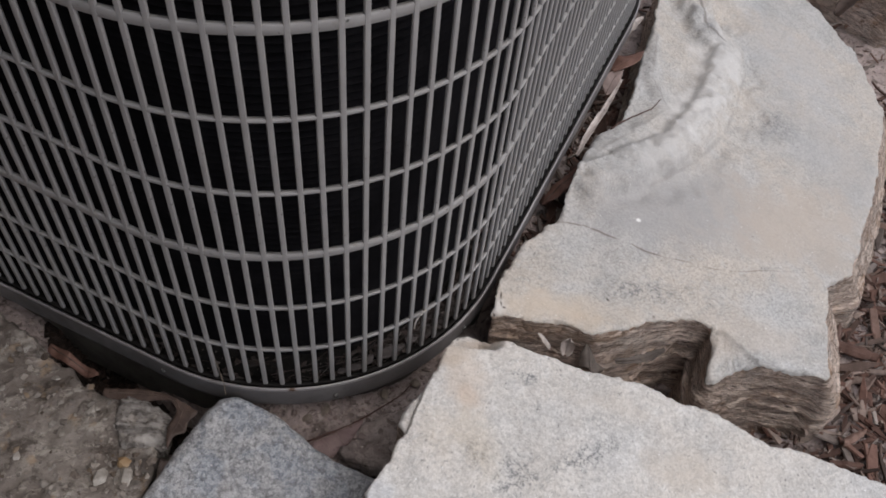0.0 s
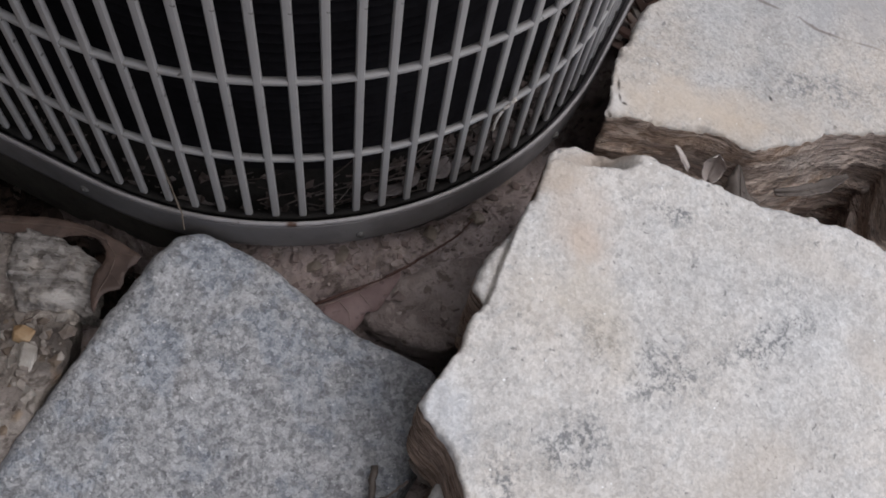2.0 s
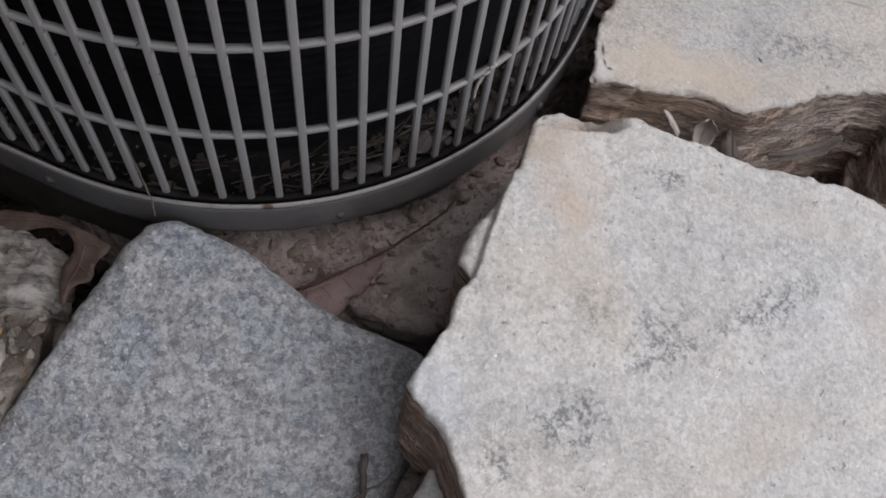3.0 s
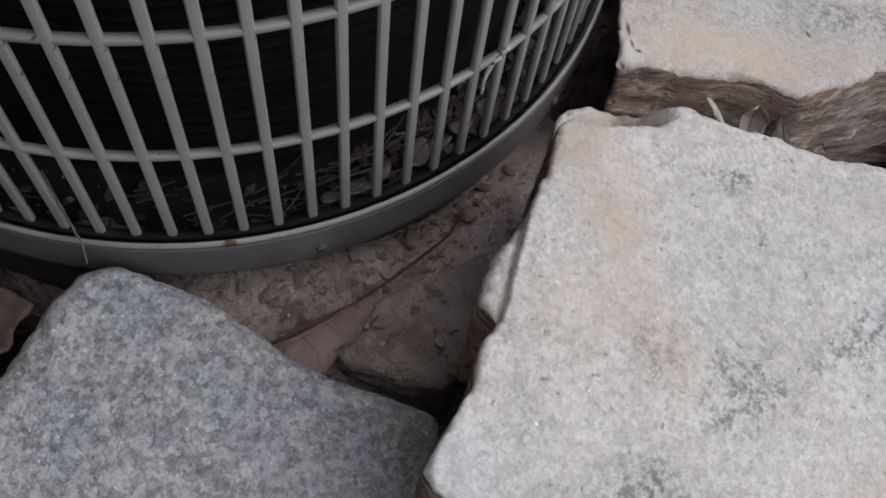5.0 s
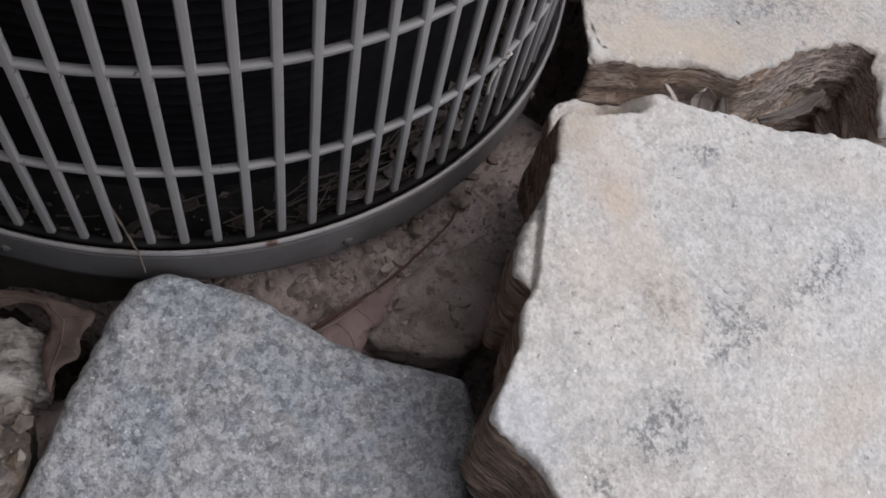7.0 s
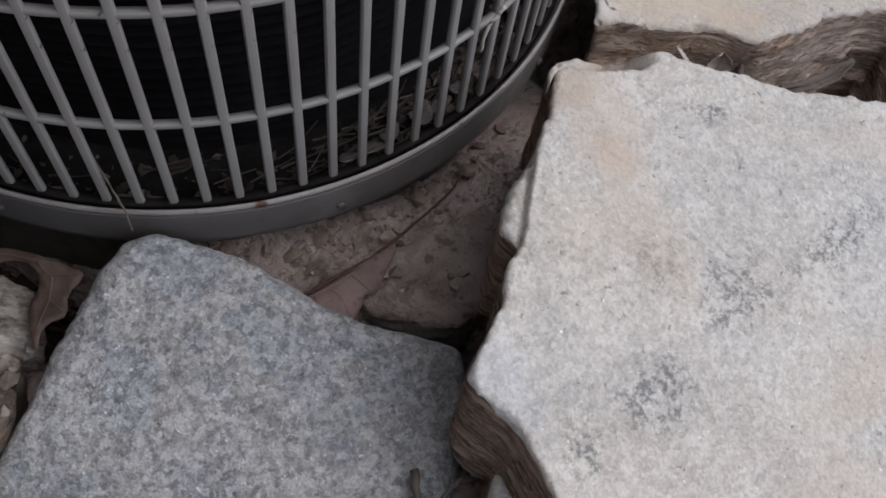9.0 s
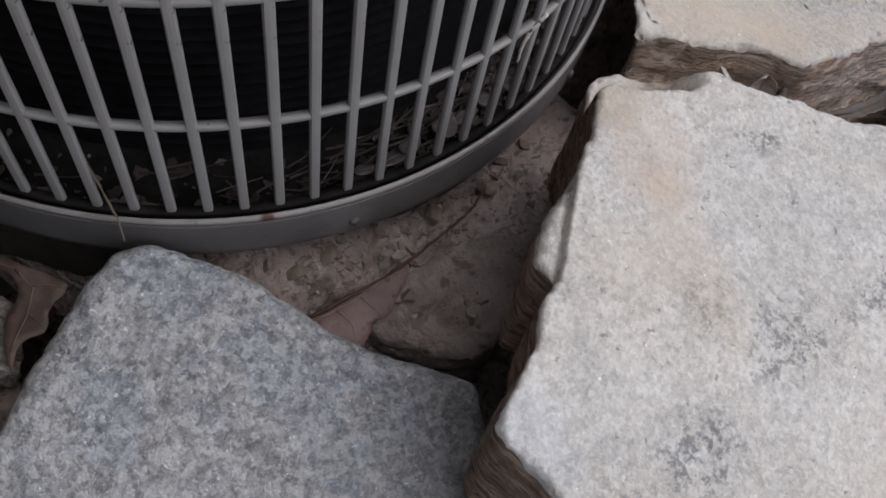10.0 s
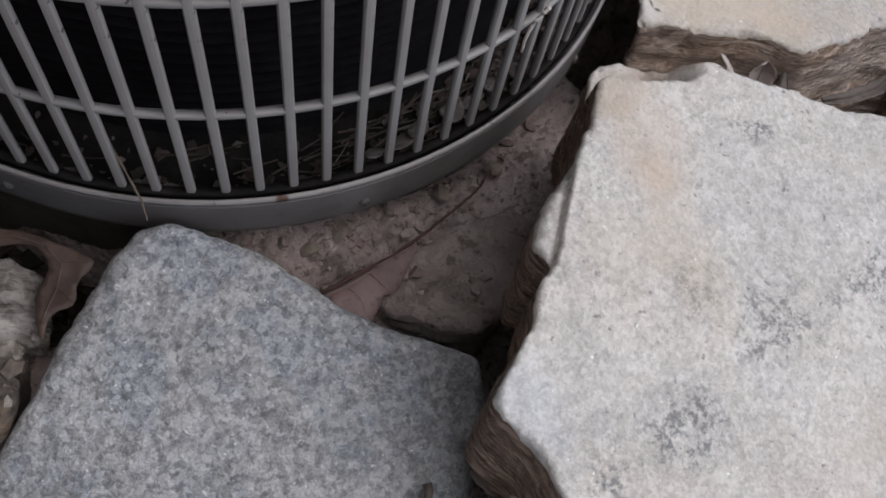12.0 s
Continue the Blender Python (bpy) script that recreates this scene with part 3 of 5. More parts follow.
def stone_mesh(outline, plane, thick, seed, jag=0.002, edge=0.002, relief=0.0015, strata=0.003, taper=0.004, n=260, grid=0.0045, side=1, rows=14, lumps=None, layer=0.0040, chips=0.0, under=0.0, under_to=9.0, flare=0.0, detail=()):
    """A lying slab: its plan outline, the plane z = ax + by + c of its top, its thickness; split layered sides."""
    a, b, c = plane
    pts = [Vector(p) for p in outline]
    lens = [(pts[(i + 1) % len(pts)] - p).length for i, p in enumerate(pts)]
    total, ring = sum(lens), []
    for k in range(n):
        s, i = total * k / n, 0
        while s > lens[i]:
            s -= lens[i]
            i += 1
        ring.append(pts[i].lerp(pts[(i + 1) % len(pts)], s / lens[i]))
    for _ in range(2):
        ring = [(ring[i - 1] + ring[i] * 2 + ring[(i + 1) % n]) / 4 for i in range(n)]
    tang = [(ring[(i + 2) % n] - ring[i - 2]).normalized() for i in range(n)]
    area = sum(ring[i - 1].x * ring[i].y - ring[i].x * ring[i - 1].y for i in range(n))
    flip = 1 if area > 0 else -1
    out = [Vector((t.y, -t.x)) * flip for t in tang]
    plain = ring
    ring = [p + o * jag * (0.9 * fbm(p.x * 38, p.y * 38, seed, 5) + 0.28 * fbm(p.x * 210, p.y * 210, seed, 4)) for p, o in zip(ring, out)]
    mid = sum(ring, Vector((0, 0))) / n

    def top(x, y):
        z = a * x + b * y + c + relief * fbm(x * 26, y * 26, seed + 3, 5) + 0.35 * relief * fbm(x * 130, y * 130, seed, 3)
        return z + (lumps(x, y) if lumps else 0)

    def brim(x, y):
        """How far the broken edge reaches in: wider where it is chipped."""
        return edge * (1 + chips * max(0.0, 0.12 + fbm(x * 30, y * 30, seed + 9, 4)))

    ends = np.array([p[:] for p in ring])
    heads, steps = np.roll(ends, 1, 0), ends - np.roll(ends, 1, 0)
    lengths = (steps * steps).sum(1)

    def gaps(spots):
        """How far places lie from the outline."""
        near = []
        for x, y in spots:
            d = np.array((x, y)) - heads
            f = np.clip(np.einsum("ij,ij->i", d, steps) / lengths, 0, 1)
            d -= steps * f[:, None]
            near.append(math.sqrt(np.einsum("ij,ij->i", d, d).min()))
        return near

    rng = random.Random(seed)
    inner = []
    for share in (0.12, 0.4, 0.8, 1.3) + ((1.9, 2.6) if chips else ()):
        spots = [p - o * edge * share for p, o in zip(ring, out)]
        inner += [q for q, d in zip(spots, gaps(spots)) if d > edge * share * 0.9 and inside(ends, *q)]
    spots = []
    for i in range(int((max(ends[:, 0]) - min(ends[:, 0])) / grid) + 1):
        for j in range(int((max(ends[:, 1]) - min(ends[:, 1])) / grid) + 1):
            q = Vector((min(ends[:, 0]) + (i + rng.uniform(-0.3, 0.3)) * grid, min(ends[:, 1]) + (j + rng.uniform(-0.3, 0.3)) * grid))
            if inside(outline, *q):
                spots.append(q)
    inner += [q for q, d in zip(spots, gaps(spots)) if d > edge * 1.5 + grid * 0.3 and inside(outline, *q)]
    for x0, y0, x1, y1, step in detail:
        spots = [Vector((x0 + (i + rng.uniform(-0.3, 0.3)) * step, y0 + (j + rng.uniform(-0.3, 0.3)) * step)) for i in range(int((x1 - x0) / step)) for j in range(int((y1 - y0) / step))]
        spots = [q for q in spots if inside(outline, *q)]
        inner += [q for q, d in zip(spots, gaps(spots)) if d > edge * 0.3 + step * 0.4]
    order = list(range(n)) if flip > 0 else list(range(n))[::-1]
    flat, _, faces, origin, _, _ = delaunay_2d_cdt(ring + inner, [], [order], 1, 1e-7)
    bm = bmesh.new()
    rim, made = {}, []
    for q, src, d in zip(flat, origin, gaps(flat)):
        e = brim(*q)
        d = 0.0 if any(i < n for i in src) else min(d, e)
        rough = 0.0019 * (1 - d / e) * fbm(q.x * 160, q.y * 160, seed, 4) if chips else 0.0
        v = bm.verts.new((*q, top(*q) + rough - e + math.sqrt(max(0.0, e * e - (e - d) ** 2))))
        made.append(v)
        for i in src:
            if i < n:
                rim[i] = v
    for f in faces:
        if len(set(f)) > 2:
            bm.faces.new([made[i] for i in f])
    levels = [[rim[i] for i in range(n)]]
    for i in range(n):
        e = bm.edges.get((rim[i], rim[(i + 1) % n]))
        if e:
            e.smooth = False
    for j in range(1, rows + 1):
        f = j / rows
        lev = []
        for p, p0, o in zip(ring, plain, out):
            depth = brim(*p) + (thick - brim(*p)) * f
            leaf = (depth + 0.004 * fbm(p.x * 14, p.y * 14, seed, 3)) / layer
            k, r = math.floor(leaf), leaf - math.floor(leaf)
            r = max(0.0, min(1.0, (r - 0.6) / 0.4))
            step = (1 - r) * fbm(p.x * 9, p.y * 9, k * 7.3 + seed, 4) + r * fbm(p.x * 9, p.y * 9, (k + 1) * 7.3 + seed, 4)
            wave = strata * step + 0.25 * strata * fbm(p.x * 60, p.y * 60, depth * 500, 3)
            q = p0.lerp(p, max(0.0, 1 - f * 6)) + o * (wave * min(1, f * 5) + flare * max(0.0, o.x) * min(1.0, f * 3) - (taper + (under if p0.x < under_to else 0.0) * max(0.0, -0.85 * o.x + 0.53 * o.y)) * f)
            lev.append(bm.verts.new((*q, top(*p) - depth)))
        levels.append(lev)
    for j in range(len(levels) - 1):
        for i in range(n):
            k = (i + 1) % n
            q = (levels[j][i], levels[j + 1][i], levels[j + 1][k], levels[j][k])
            f = bm.faces.new(q if flip > 0 else q[::-1])
            f.material_index = side
    f = bm.faces.new(levels[-1] if flip < 0 else levels[-1][::-1])
    f.material_index = side
    return bm, mid


def stone(name, outline, plane, thick, seed, mats, label, category="stone", **kw):
    bm, mid = stone_mesh(outline, plane, thick, seed, side=len(mats) - 1, **kw)
    return tagged(mesh_ob(name, bm, mats), label, category)


# ---- ground ----
def build_ground():
    n, reach, a = 360, 11.2, 0.040
    axis = [a * math.sinh(reach * (2 * i / n - 1)) for i in range(n + 1)]
    verts = [(x + 0.04, y - 0.2, ground_z(x + 0.04, y - 0.2)) for y in axis for x in axis]
    w = n + 1
    faces = [(j * w + i, j * w + i + 1, (j + 1) * w + i + 1, (j + 1) * w + i) for j in range(n) for i in range(n)]
    me = bpy.data.meshes.new("ground")
    me.from_pydata(verts, [], faces)
    me.materials.append(SOIL)
    me.polygons.foreach_set("use_smooth", [True] * len(faces))
    return tagged(new("ground", me), "bare brown soil, crumbly and damp", "soil", kind="structure")


build_ground()

# ---- the condenser unit: a rounded square, one corner towards the camera ----
CORNER = radians(15)
R, PITCH, COUNT = 0.1836, 0.01267, 214
SIDE_LEN = COUNT * PITCH / 4 - R * math.pi / 2
RING_Z = [0.1005, 0.1550, 0.2128, 0.2724, 0.3303] + [0.3885 + 0.0585 * k for k in range(7)]
TOP, SETTLED = 0.755, Vector((0.0007, 0.0085, -0.0090))


def corners():
    """The middles of the four corner rounds."""
    h = SIDE_LEN / math.sqrt(2)
    turn = Matrix.Rotation(CORNER, 2)
    return [turn @ Vector(p) for p in ((0, 0), (h, h), (0, 2 * h), (-h, h))]


def loop(r, arc=20, straight=6):
    """Points and outward directions round the rounded square whose near corner is centred on the origin."""
    out = []
    for k, (cx, cy) in enumerate(corners()):
        for i in range(arc + 1):
            w = radians(-135 + 90 * k + 90 * i / arc) + CORNER
            out.append((Vector((cx + r * math.cos(w), cy + r * math.sin(w))), Vector((math.cos(w), math.sin(w)))))
        w = radians(-45 + 90 * k) + CORNER
        o, p = Vector((math.cos(w), math.sin(w))), out[-1][0]
        t = Vector((-o.y, o.x))
        out += [(p + t * SIDE_LEN * i / straight, o) for i in range(1, straight)]
    return out


def along(s):
    """Place and outward angle at s metres round the loop from the middle of the near corner."""
    quarter = R * math.pi / 2
    s = (s + quarter / 2) % (4 * (quarter + SIDE_LEN))
    k, s = int(s // (quarter + SIDE_LEN)), s % (quarter + SIDE_LEN)
    cx, cy = corners()[k]
    w = radians(-135 + 90 * k) + CORNER + min(s, quarter) / R
    e = max(0.0, s - quarter)
    return Vector((cx + R * math.cos(w) - e * math.sin(w), cy + R * math.sin(w) + e * math.cos(w))), w


def sweep(profile, closed=True, arc=20):
    """A profile of (outward, z) carried round the unit."""
    bm = bmesh.new()
    base = loop(R, arc)
    rows = [[bm.verts.new((*(p + o * d), z)) for d, z in profile] for p, o in base]
    m = len(profile)
    for i in range(len(rows)):
        a, b = rows[i - 1], rows[i]
        for j in range(m if closed else m - 1):
            k = (j + 1) % m
            bm.faces.new((a[j], b[j], b[k], a[k]))
    bmesh.ops.recalc_face_normals(bm, faces=bm.faces[:])
    return bm


def plate(inset, z, thick):
    bm = bmesh.new()
    rows = [[bm.verts.new((*(p - o * inset), zz)) for p, o in loop(R)] for zz in (z, z - thick)]
    bm.faces.new(rows[0])
    bm.faces.new(rows[1][::-1])
    n = len(rows[0])
    for i in range(n):
        bm.faces.new((rows[0][i - 1], rows[1][i - 1], rows[1][i], rows[0][i]))
    return bm


def build_unit():
    unit = tagged(new("condenser_unit"), "grey air conditioner condenser with a rounded slatted grille", "air conditioner")
    unit.location = (0, 0, 0.0268)
    part = lambda name, bm, mat, label="", smooth=True: mesh_ob(name, bm, mat, unit, label, None, smooth)
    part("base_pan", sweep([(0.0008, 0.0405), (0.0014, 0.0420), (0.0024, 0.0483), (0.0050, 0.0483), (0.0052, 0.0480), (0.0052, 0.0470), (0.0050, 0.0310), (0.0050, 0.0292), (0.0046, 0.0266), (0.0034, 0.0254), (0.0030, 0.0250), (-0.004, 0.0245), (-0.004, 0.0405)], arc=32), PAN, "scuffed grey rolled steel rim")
    # Separate strip so that the rim's bright highlight line can be painted.
    part("lip", sweep([(0.0034, 0.0482), (0.0035, 0.0505), (0.0038, 0.0518), (0.0044, 0.0523), (0.0051, 0.0519), (0.0056, 0.0511), (0.0055, 0.0502), (0.0050, 0.0494), (0.0049, 0.0482)], arc=32), LIP, "rolled lip, painted lighter for its highlight")
    # This ring is added as the dark gap between lip and bars.
    part("gap_shade_ring", sweep([(-0.0022, 0.0470), (0.0012, 0.0470), (0.0013, 0.0500), (0.0010, 0.0506), (-0.0022, 0.0506)], arc=32), FLOOR_SHADE, "black ring standing for the shaded gap at the feet of the bars")
    part("pan_floor", plate(0.0030, 0.0415, 0.010), FLOOR_SHADE, "dirty pan floor, blackened for the shade behind the bars", False)
    fins = []
    z = 0.0420
    while z < TOP - 0.02:
        fins += [(-0.0300, z), (-0.0330, z + 0.0022), (-0.0330, z + 0.0034), (-0.0300, z + 0.0056)]
        z += 0.0058
    part("coil", sweep(fins, False, 12), COIL, "finned coil, near-black for the shade inside the unit", False)
    part("lid", plate(-0.012, TOP + 0.045, 0.05), GRILLE, "plain grey top cover", False)
    for k, zc in enumerate(RING_Z, 1):
        hh = 0.0031 if k % 3 == 0 else 0.00125
        f = 0.0002
        part("grille_ring", sweep([(-0.0026, zc - hh), (f - 0.0005, zc - hh), (f, zc - hh + 0.0004), (f, zc + hh - 0.0004), (f - 0.0005, zc + hh), (-0.0026, zc + hh)], arc=32), GRILLE)
    w, d, e = 0.00178, 0.0024, 0.0005
    sect = [(-w * 0.6, -d), (w * 0.6, -d), (w, -d * 0.6), (w, -e), (w - 0.0005, 0.0003), (0.0, 0.00042), (-w + 0.0005, 0.0003), (-w, -e), (-w, -d * 0.6)]
    bm = bmesh.new()
    lo = [bm.verts.new((x, y, 0.0430)) for x, y in sect]
    hi = [bm.verts.new((x, y, TOP)) for x, y in sect]
    for i in range(len(sect)):
        bm.faces.new((lo[i - 1], lo[i], hi[i], hi[i - 1]))
    bm.faces.new(lo[::-1])
    bm.faces.new(hi)
    me = bpy.data.meshes.new("grille_bar")
    bm.to_mesh(me)
    bm.free()
    me.materials.append(GRILLE)
    for i in range(COUNT):
        p, w = along(i * PITCH + 0.0052 - R * CORNER)
        ob = new("grille_bar", me)
        ob.parent = unit
        ob.matrix_basis = Matrix.Translation((p.x, p.y, -0.0268)) @ Matrix.Rotation(w - math.pi / 2, 4, "Z")
    for ang, z in ((9.9, 0.0345), (-31.9, 0.0375), (47, 0.0345)):
        bm = bmesh.new()
        bmesh.ops.create_cone(bm, cap_ends=True, segments=14, radius1=0.0024, radius2=0.0018, depth=0.0014)
        bmesh.ops.create_cube(bm, size=1, matrix=Matrix.Translation((0, 0, 0.0008)) @ Matrix.Diagonal((0.0034, 0.0006, 0.0006, 1)))
        w = radians(ang - 90)
        bm.transform(Matrix.Translation(((R + 0.0056) * math.cos(w), (R + 0.0056) * math.sin(w), z)) @ Matrix.Rotation(w, 4, "Z") @ Matrix.Rotation(math.pi / 2, 4, "Y"))
        part("screw", bm, SCREW, "dull pan-head screw")
    unit.location += SETTLED
    return unit


build_unit()

# ---- unseen walls round the unit's corner, added to darken its left side ----
def build_shade_wall(name, middle, size, label):
    bm = bmesh.new()
    bmesh.ops.create_cube(bm, size=1.0, matrix=Matrix.Rotation(CORNER + radians(45), 4, "Z") @ Matrix.Translation(middle) @ Matrix.Diagonal((*size, 1)))
    return tagged(mesh_ob(name, bm, SHADE_WALL, smooth=False), label, "wall", kind="structure")


build_shade_wall("shade_wall_west", (0.95, 1.05, 1.45), (5.3, 0.20, 3.5), "plain dark brown wall, unseen, added to block light beside the condenser")
build_shade_wall("shade_wall_south", (-1.10, 0.25, 1.45), (0.20, 1.40, 3.5), "plain dark brown wall, unseen, added to block light from the left")
tagged(mesh_ob("equipment_pad", plate(0.005, 0.0243, 0.07), PAD, smooth=False), "dark dirt-covered pad under the condenser", "pad").location = SETTLED

# ---- stones ----
WHITE_PLAN = [(0.1165, -0.1700), (0.1200, -0.1625), (0.1260, -0.1565), (0.1340, -0.1545), (0.1430, -0.1580), (0.1500, -0.1640), (0.1570, -0.1695), (0.1650, -0.1715), (0.1900, -0.1780), (0.2080, -0.1845), (0.2270, -0.1890), (0.2600, -0.1965), (0.2770, -0.2020), (0.2920, -0.2130), (0.3129, -0.2145), (0.3603, -0.2424), (0.3910, -0.2464), (0.4524, -0.2698), (0.5291, -0.3187), (0.4968, -0.4206), (0.3324, -0.4807), (0.1603, -0.4697), (0.0902, -0.4193), (0.0745, -0.3509), (0.0683, -0.3210), (0.0626, -0.2971), (0.0506, -0.2800), (0.0562, -0.2729), (0.0636, -0.2661), (0.0702, -0.2595), (0.0728, -0.2490), (0.0774, -0.2446), (0.0815, -0.2398), (0.0764, -0.2328), (0.0772, -0.2300), (0.0815, -0.2230), (0.0883, -0.2125), (0.0975, -0.2040), (0.1060, -0.1935), (0.1115, -0.1800)]
GREY_PLAN = [(-0.0547, -0.1792), (-0.0401, -0.1794), (-0.0204, -0.1876), (0.0002, -0.2025), (0.0208, -0.2200), (0.0351, -0.2290), (0.0494, -0.2349), (0.0677, -0.2449), (0.0665, -0.2737), (0.0490, -0.2987), (0.0347, -0.3276), (0.0153, -0.3884), (-0.0605, -0.4181), (-0.1520, -0.3869), (-0.1747, -0.3407), (-0.1391, -0.2959), (-0.1150, -0.2609), (-0.0971, -0.2360), (-0.0795, -0.2099), (-0.0661, -0.1901)]
BACK_PLAN = [(0.1556, -0.1291), (0.1597, -0.1161), (0.1698, -0.0921), (0.1900, -0.0542), (0.2332, -0.0163), (0.2604, 0.0426), (0.2806, 0.0805), (0.2941, 0.1011), (0.3244, 0.1211), (0.3457, 0.1651), (0.3996, 0.2893), (0.4464, 0.4025), (0.5680, 0.5626), (0.6886, 0.4323), (0.7136, 0.3520), (0.7102, 0.2386), (0.6268, 0.0912), (0.5436, -0.0322), (0.5082, -0.0491), (0.4660, -0.1550), (0.4500, -0.1546), (0.4154, -0.1507), (0.3930, -0.1500), (0.3720, -0.1540), (0.3480, -0.1600), (0.3540, -0.1400), (0.3635, -0.1140), (0.3555, -0.1117), (0.3339, -0.1091), (0.2996, -0.1157), (0.2743, -0.1264), (0.2448, -0.1360), (0.2118, -0.1273), (0.1837, -0.1282)]
MUCK_PLAN = [(-0.2459, -0.0780), (-0.2355, -0.0862), (-0.2068, -0.1115), (-0.1877, -0.1315), (-0.1640, -0.1525), (-0.1440, -0.1640), (-0.1300, -0.1700), (-0.1190, -0.1810), (-0.1060, -0.1960), (-0.1000, -0.2120), (-0.1020, -0.2365), (-0.1413, -0.3060), (-0.2428, -0.3764), (-0.3836, -0.2949), (-0.3630, -0.1450)]
BLOCK_PLAN = [(-0.1300, -0.1760), (-0.1220, -0.1712), (-0.1099, -0.1755), (-0.1016, -0.1812), (-0.0930, -0.1892), (-0.0925, -0.2050), (-0.0945, -0.2115), (-0.1100, -0.2110), (-0.1250, -0.2095), (-0.1300, -0.1950)]
FAR_PLAN = [(0.690, 0.500), (0.715, 0.480), (0.745, 0.462), (0.800, 0.425), (0.960, 0.470), (0.900, 0.760), (0.680, 0.720)]
ROOT_PLAN = [(0.0309, -0.2104), (0.0410, -0.2170), (0.0570, -0.2255), (0.0750, -0.2285), (0.0960, -0.2190), (0.1105, -0.1911), (0.1003, -0.1738), (0.0758, -0.1799), (0.0513, -0.1921)]
LOW_PLAN = [(0.0630, -0.2990), (0.0518, -0.3152), (0.0436, -0.3340), (0.0403, -0.3884), (0.0957, -0.4088), (0.1312, -0.3485), (0.0964, -0.3041)]
W_PLANE, G_PLANE, B_PLANE = (-0.1668, 0.174, 0.143), (0.0077, 0.211, 0.0742), (-0.256, -0.008, 0.0965)


def white_lumps(x, y):
    """A ledge broken off lower at the rear corner; the rear edge rounds off; the flank is chipped in small facets."""
    bent = 0.0022 * fbm(x * 70, y * 30, 7.0, 4)
    f = max(0.0, min(1.0, (y + 0.1755 + 0.05 * (x - 0.12) + bent) / 0.0042)) * max(0.0, min(1.0, (0.162 - x) / 0.022))
    g = max(0.0, min(1.0, (y + 0.182 + 0.26 * (x - 0.165)) / 0.012)) * max(0.0, min(1.0, (x - 0.150) / 0.02))
    z = -0.021 * f * f * (3 - 2 * f) - 0.004 * g * g
    out = (0.0819 + 0.454 * (y + 0.2396) + 0.0012 * fbm(x * 90, y * 90, 4.0, 3) - x) / 1.098
    if -0.001 < out < 0.02 and -0.241 < y < -0.195:
        ends = max(0.0, min(1.0, (y + 0.241) / 0.0015)) * max(0.0, min(1.0, (-0.195 - y) / 0.014))
        k = math.floor((y + 0.6 * x + 0.002 * fbm(x * 80, y * 80, 2.0, 3)) / 0.0065)
        z -= ends * (max(0.0, min(1.0, out / 0.0010)) * (0.0030 + 0.0014 * fbm(k * 3.7, 1.0, 5.0, 2) + (0.20 + 0.25 * fbm(k * 2.3, 4.0, 1.0, 2)) * out) + 0.0026 * math.exp(-((out - 0.0007) / 0.0009) ** 2))
    return z


VEIN = [(0.485, 0.400), (0.486, 0.317), (0.500, 0.281), (0.459, 0.202), (0.426, 0.149), (0.378, 0.097), (0.319, 0.061), (0.271, 0.030)]
FOLD = [(0.408, 0.292), (0.377, 0.198), (0.387, 0.157), (0.336, 0.111), (0.284, 0.069)]


def from_line(path, x, y):
    """How far a place lies from a bent line."""
    best = 9.0
    for (x0, y0), (x1, y1) in zip(path, path[1:]):
        dx, dy = x1 - x0, y1 - y0
        f = max(0.0, min(1.0, ((x - x0) * dx + (y - y0) * dy) / (dx * dx + dy * dy)))
        best = min(best, math.hypot(x - x0 - dx * f, y - y0 - dy * f))
    return best


def back_lumps(x, y):
    """The rear layer stands a little above the front one; a folded quartz vein stands proud of it."""
    line = -0.0185 - 0.36 * max(0.0, min(0.335, x) - 0.245) + 0.05 * max(0.0, x - 0.335) + 0.004 * fbm(x * 30, 2.0, 5.0, 3)
    z = 0.0042 * max(0.0, min(1.0, (y - line) / 0.005)) * max(0.0, min(1.0, (0.50 - x) / 0.10))
    if 0.22 < x < 0.56 and y > 0.0:
        d = from_line(VEIN, x, y) * (1 + 0.5 * fbm(x * 25, y * 25, 8.0, 3))
        f = max(0.0, min(1.0, (0.024 - d) / 0.010))
        z += 0.010 * f * f * (3 - 2 * f) + 0.004 * math.exp(-(d / 0.012) ** 2) + 0.007 * math.exp(-(from_line(FOLD, x, y) / 0.011) ** 2)
        z += 0.0055 * math.exp(-(d / 0.030) ** 2) * fbm(x * 48, y * 48, 6.0, 5)
        z -= 0.004 * math.exp(-((d - 0.036) / 0.010) ** 2)
    d = -0.735 * (x - 0.367) - 0.678 * (y + 0.112)
    if 0 < d < 0.08 and 0.33 < x < 0.43 and y < -0.1175:
        across = 0.678 * (x - 0.367) - 0.735 * (y + 0.112)
        fan = across / (0.012 + d)
        z -= 0.36 * d + 0.0035 * min(1.0, d / 0.01) * abs(fbm(fan * 2.6, 3.0, 8.0, 3)) + 0.0025 * min(1.0, d / 0.003)
    return z


def block_lumps(x, y):
    """Broken steps across the layered stone."""
    v = (y + 0.30 * (x + 0.11) + 0.004 * fbm(x * 50, y * 50, 6.0, 3)) / 0.0075
    return 0.0028 * (fbm(math.floor(v) * 3.1, math.floor((x + 0.003 * fbm(y * 70, 1.0, 2.0, 2)) / 0.012) * 1.7, 2.0, 2)) - 0.004 * max(0.0, min(1.0, (-0.211 - y) / 0.006))


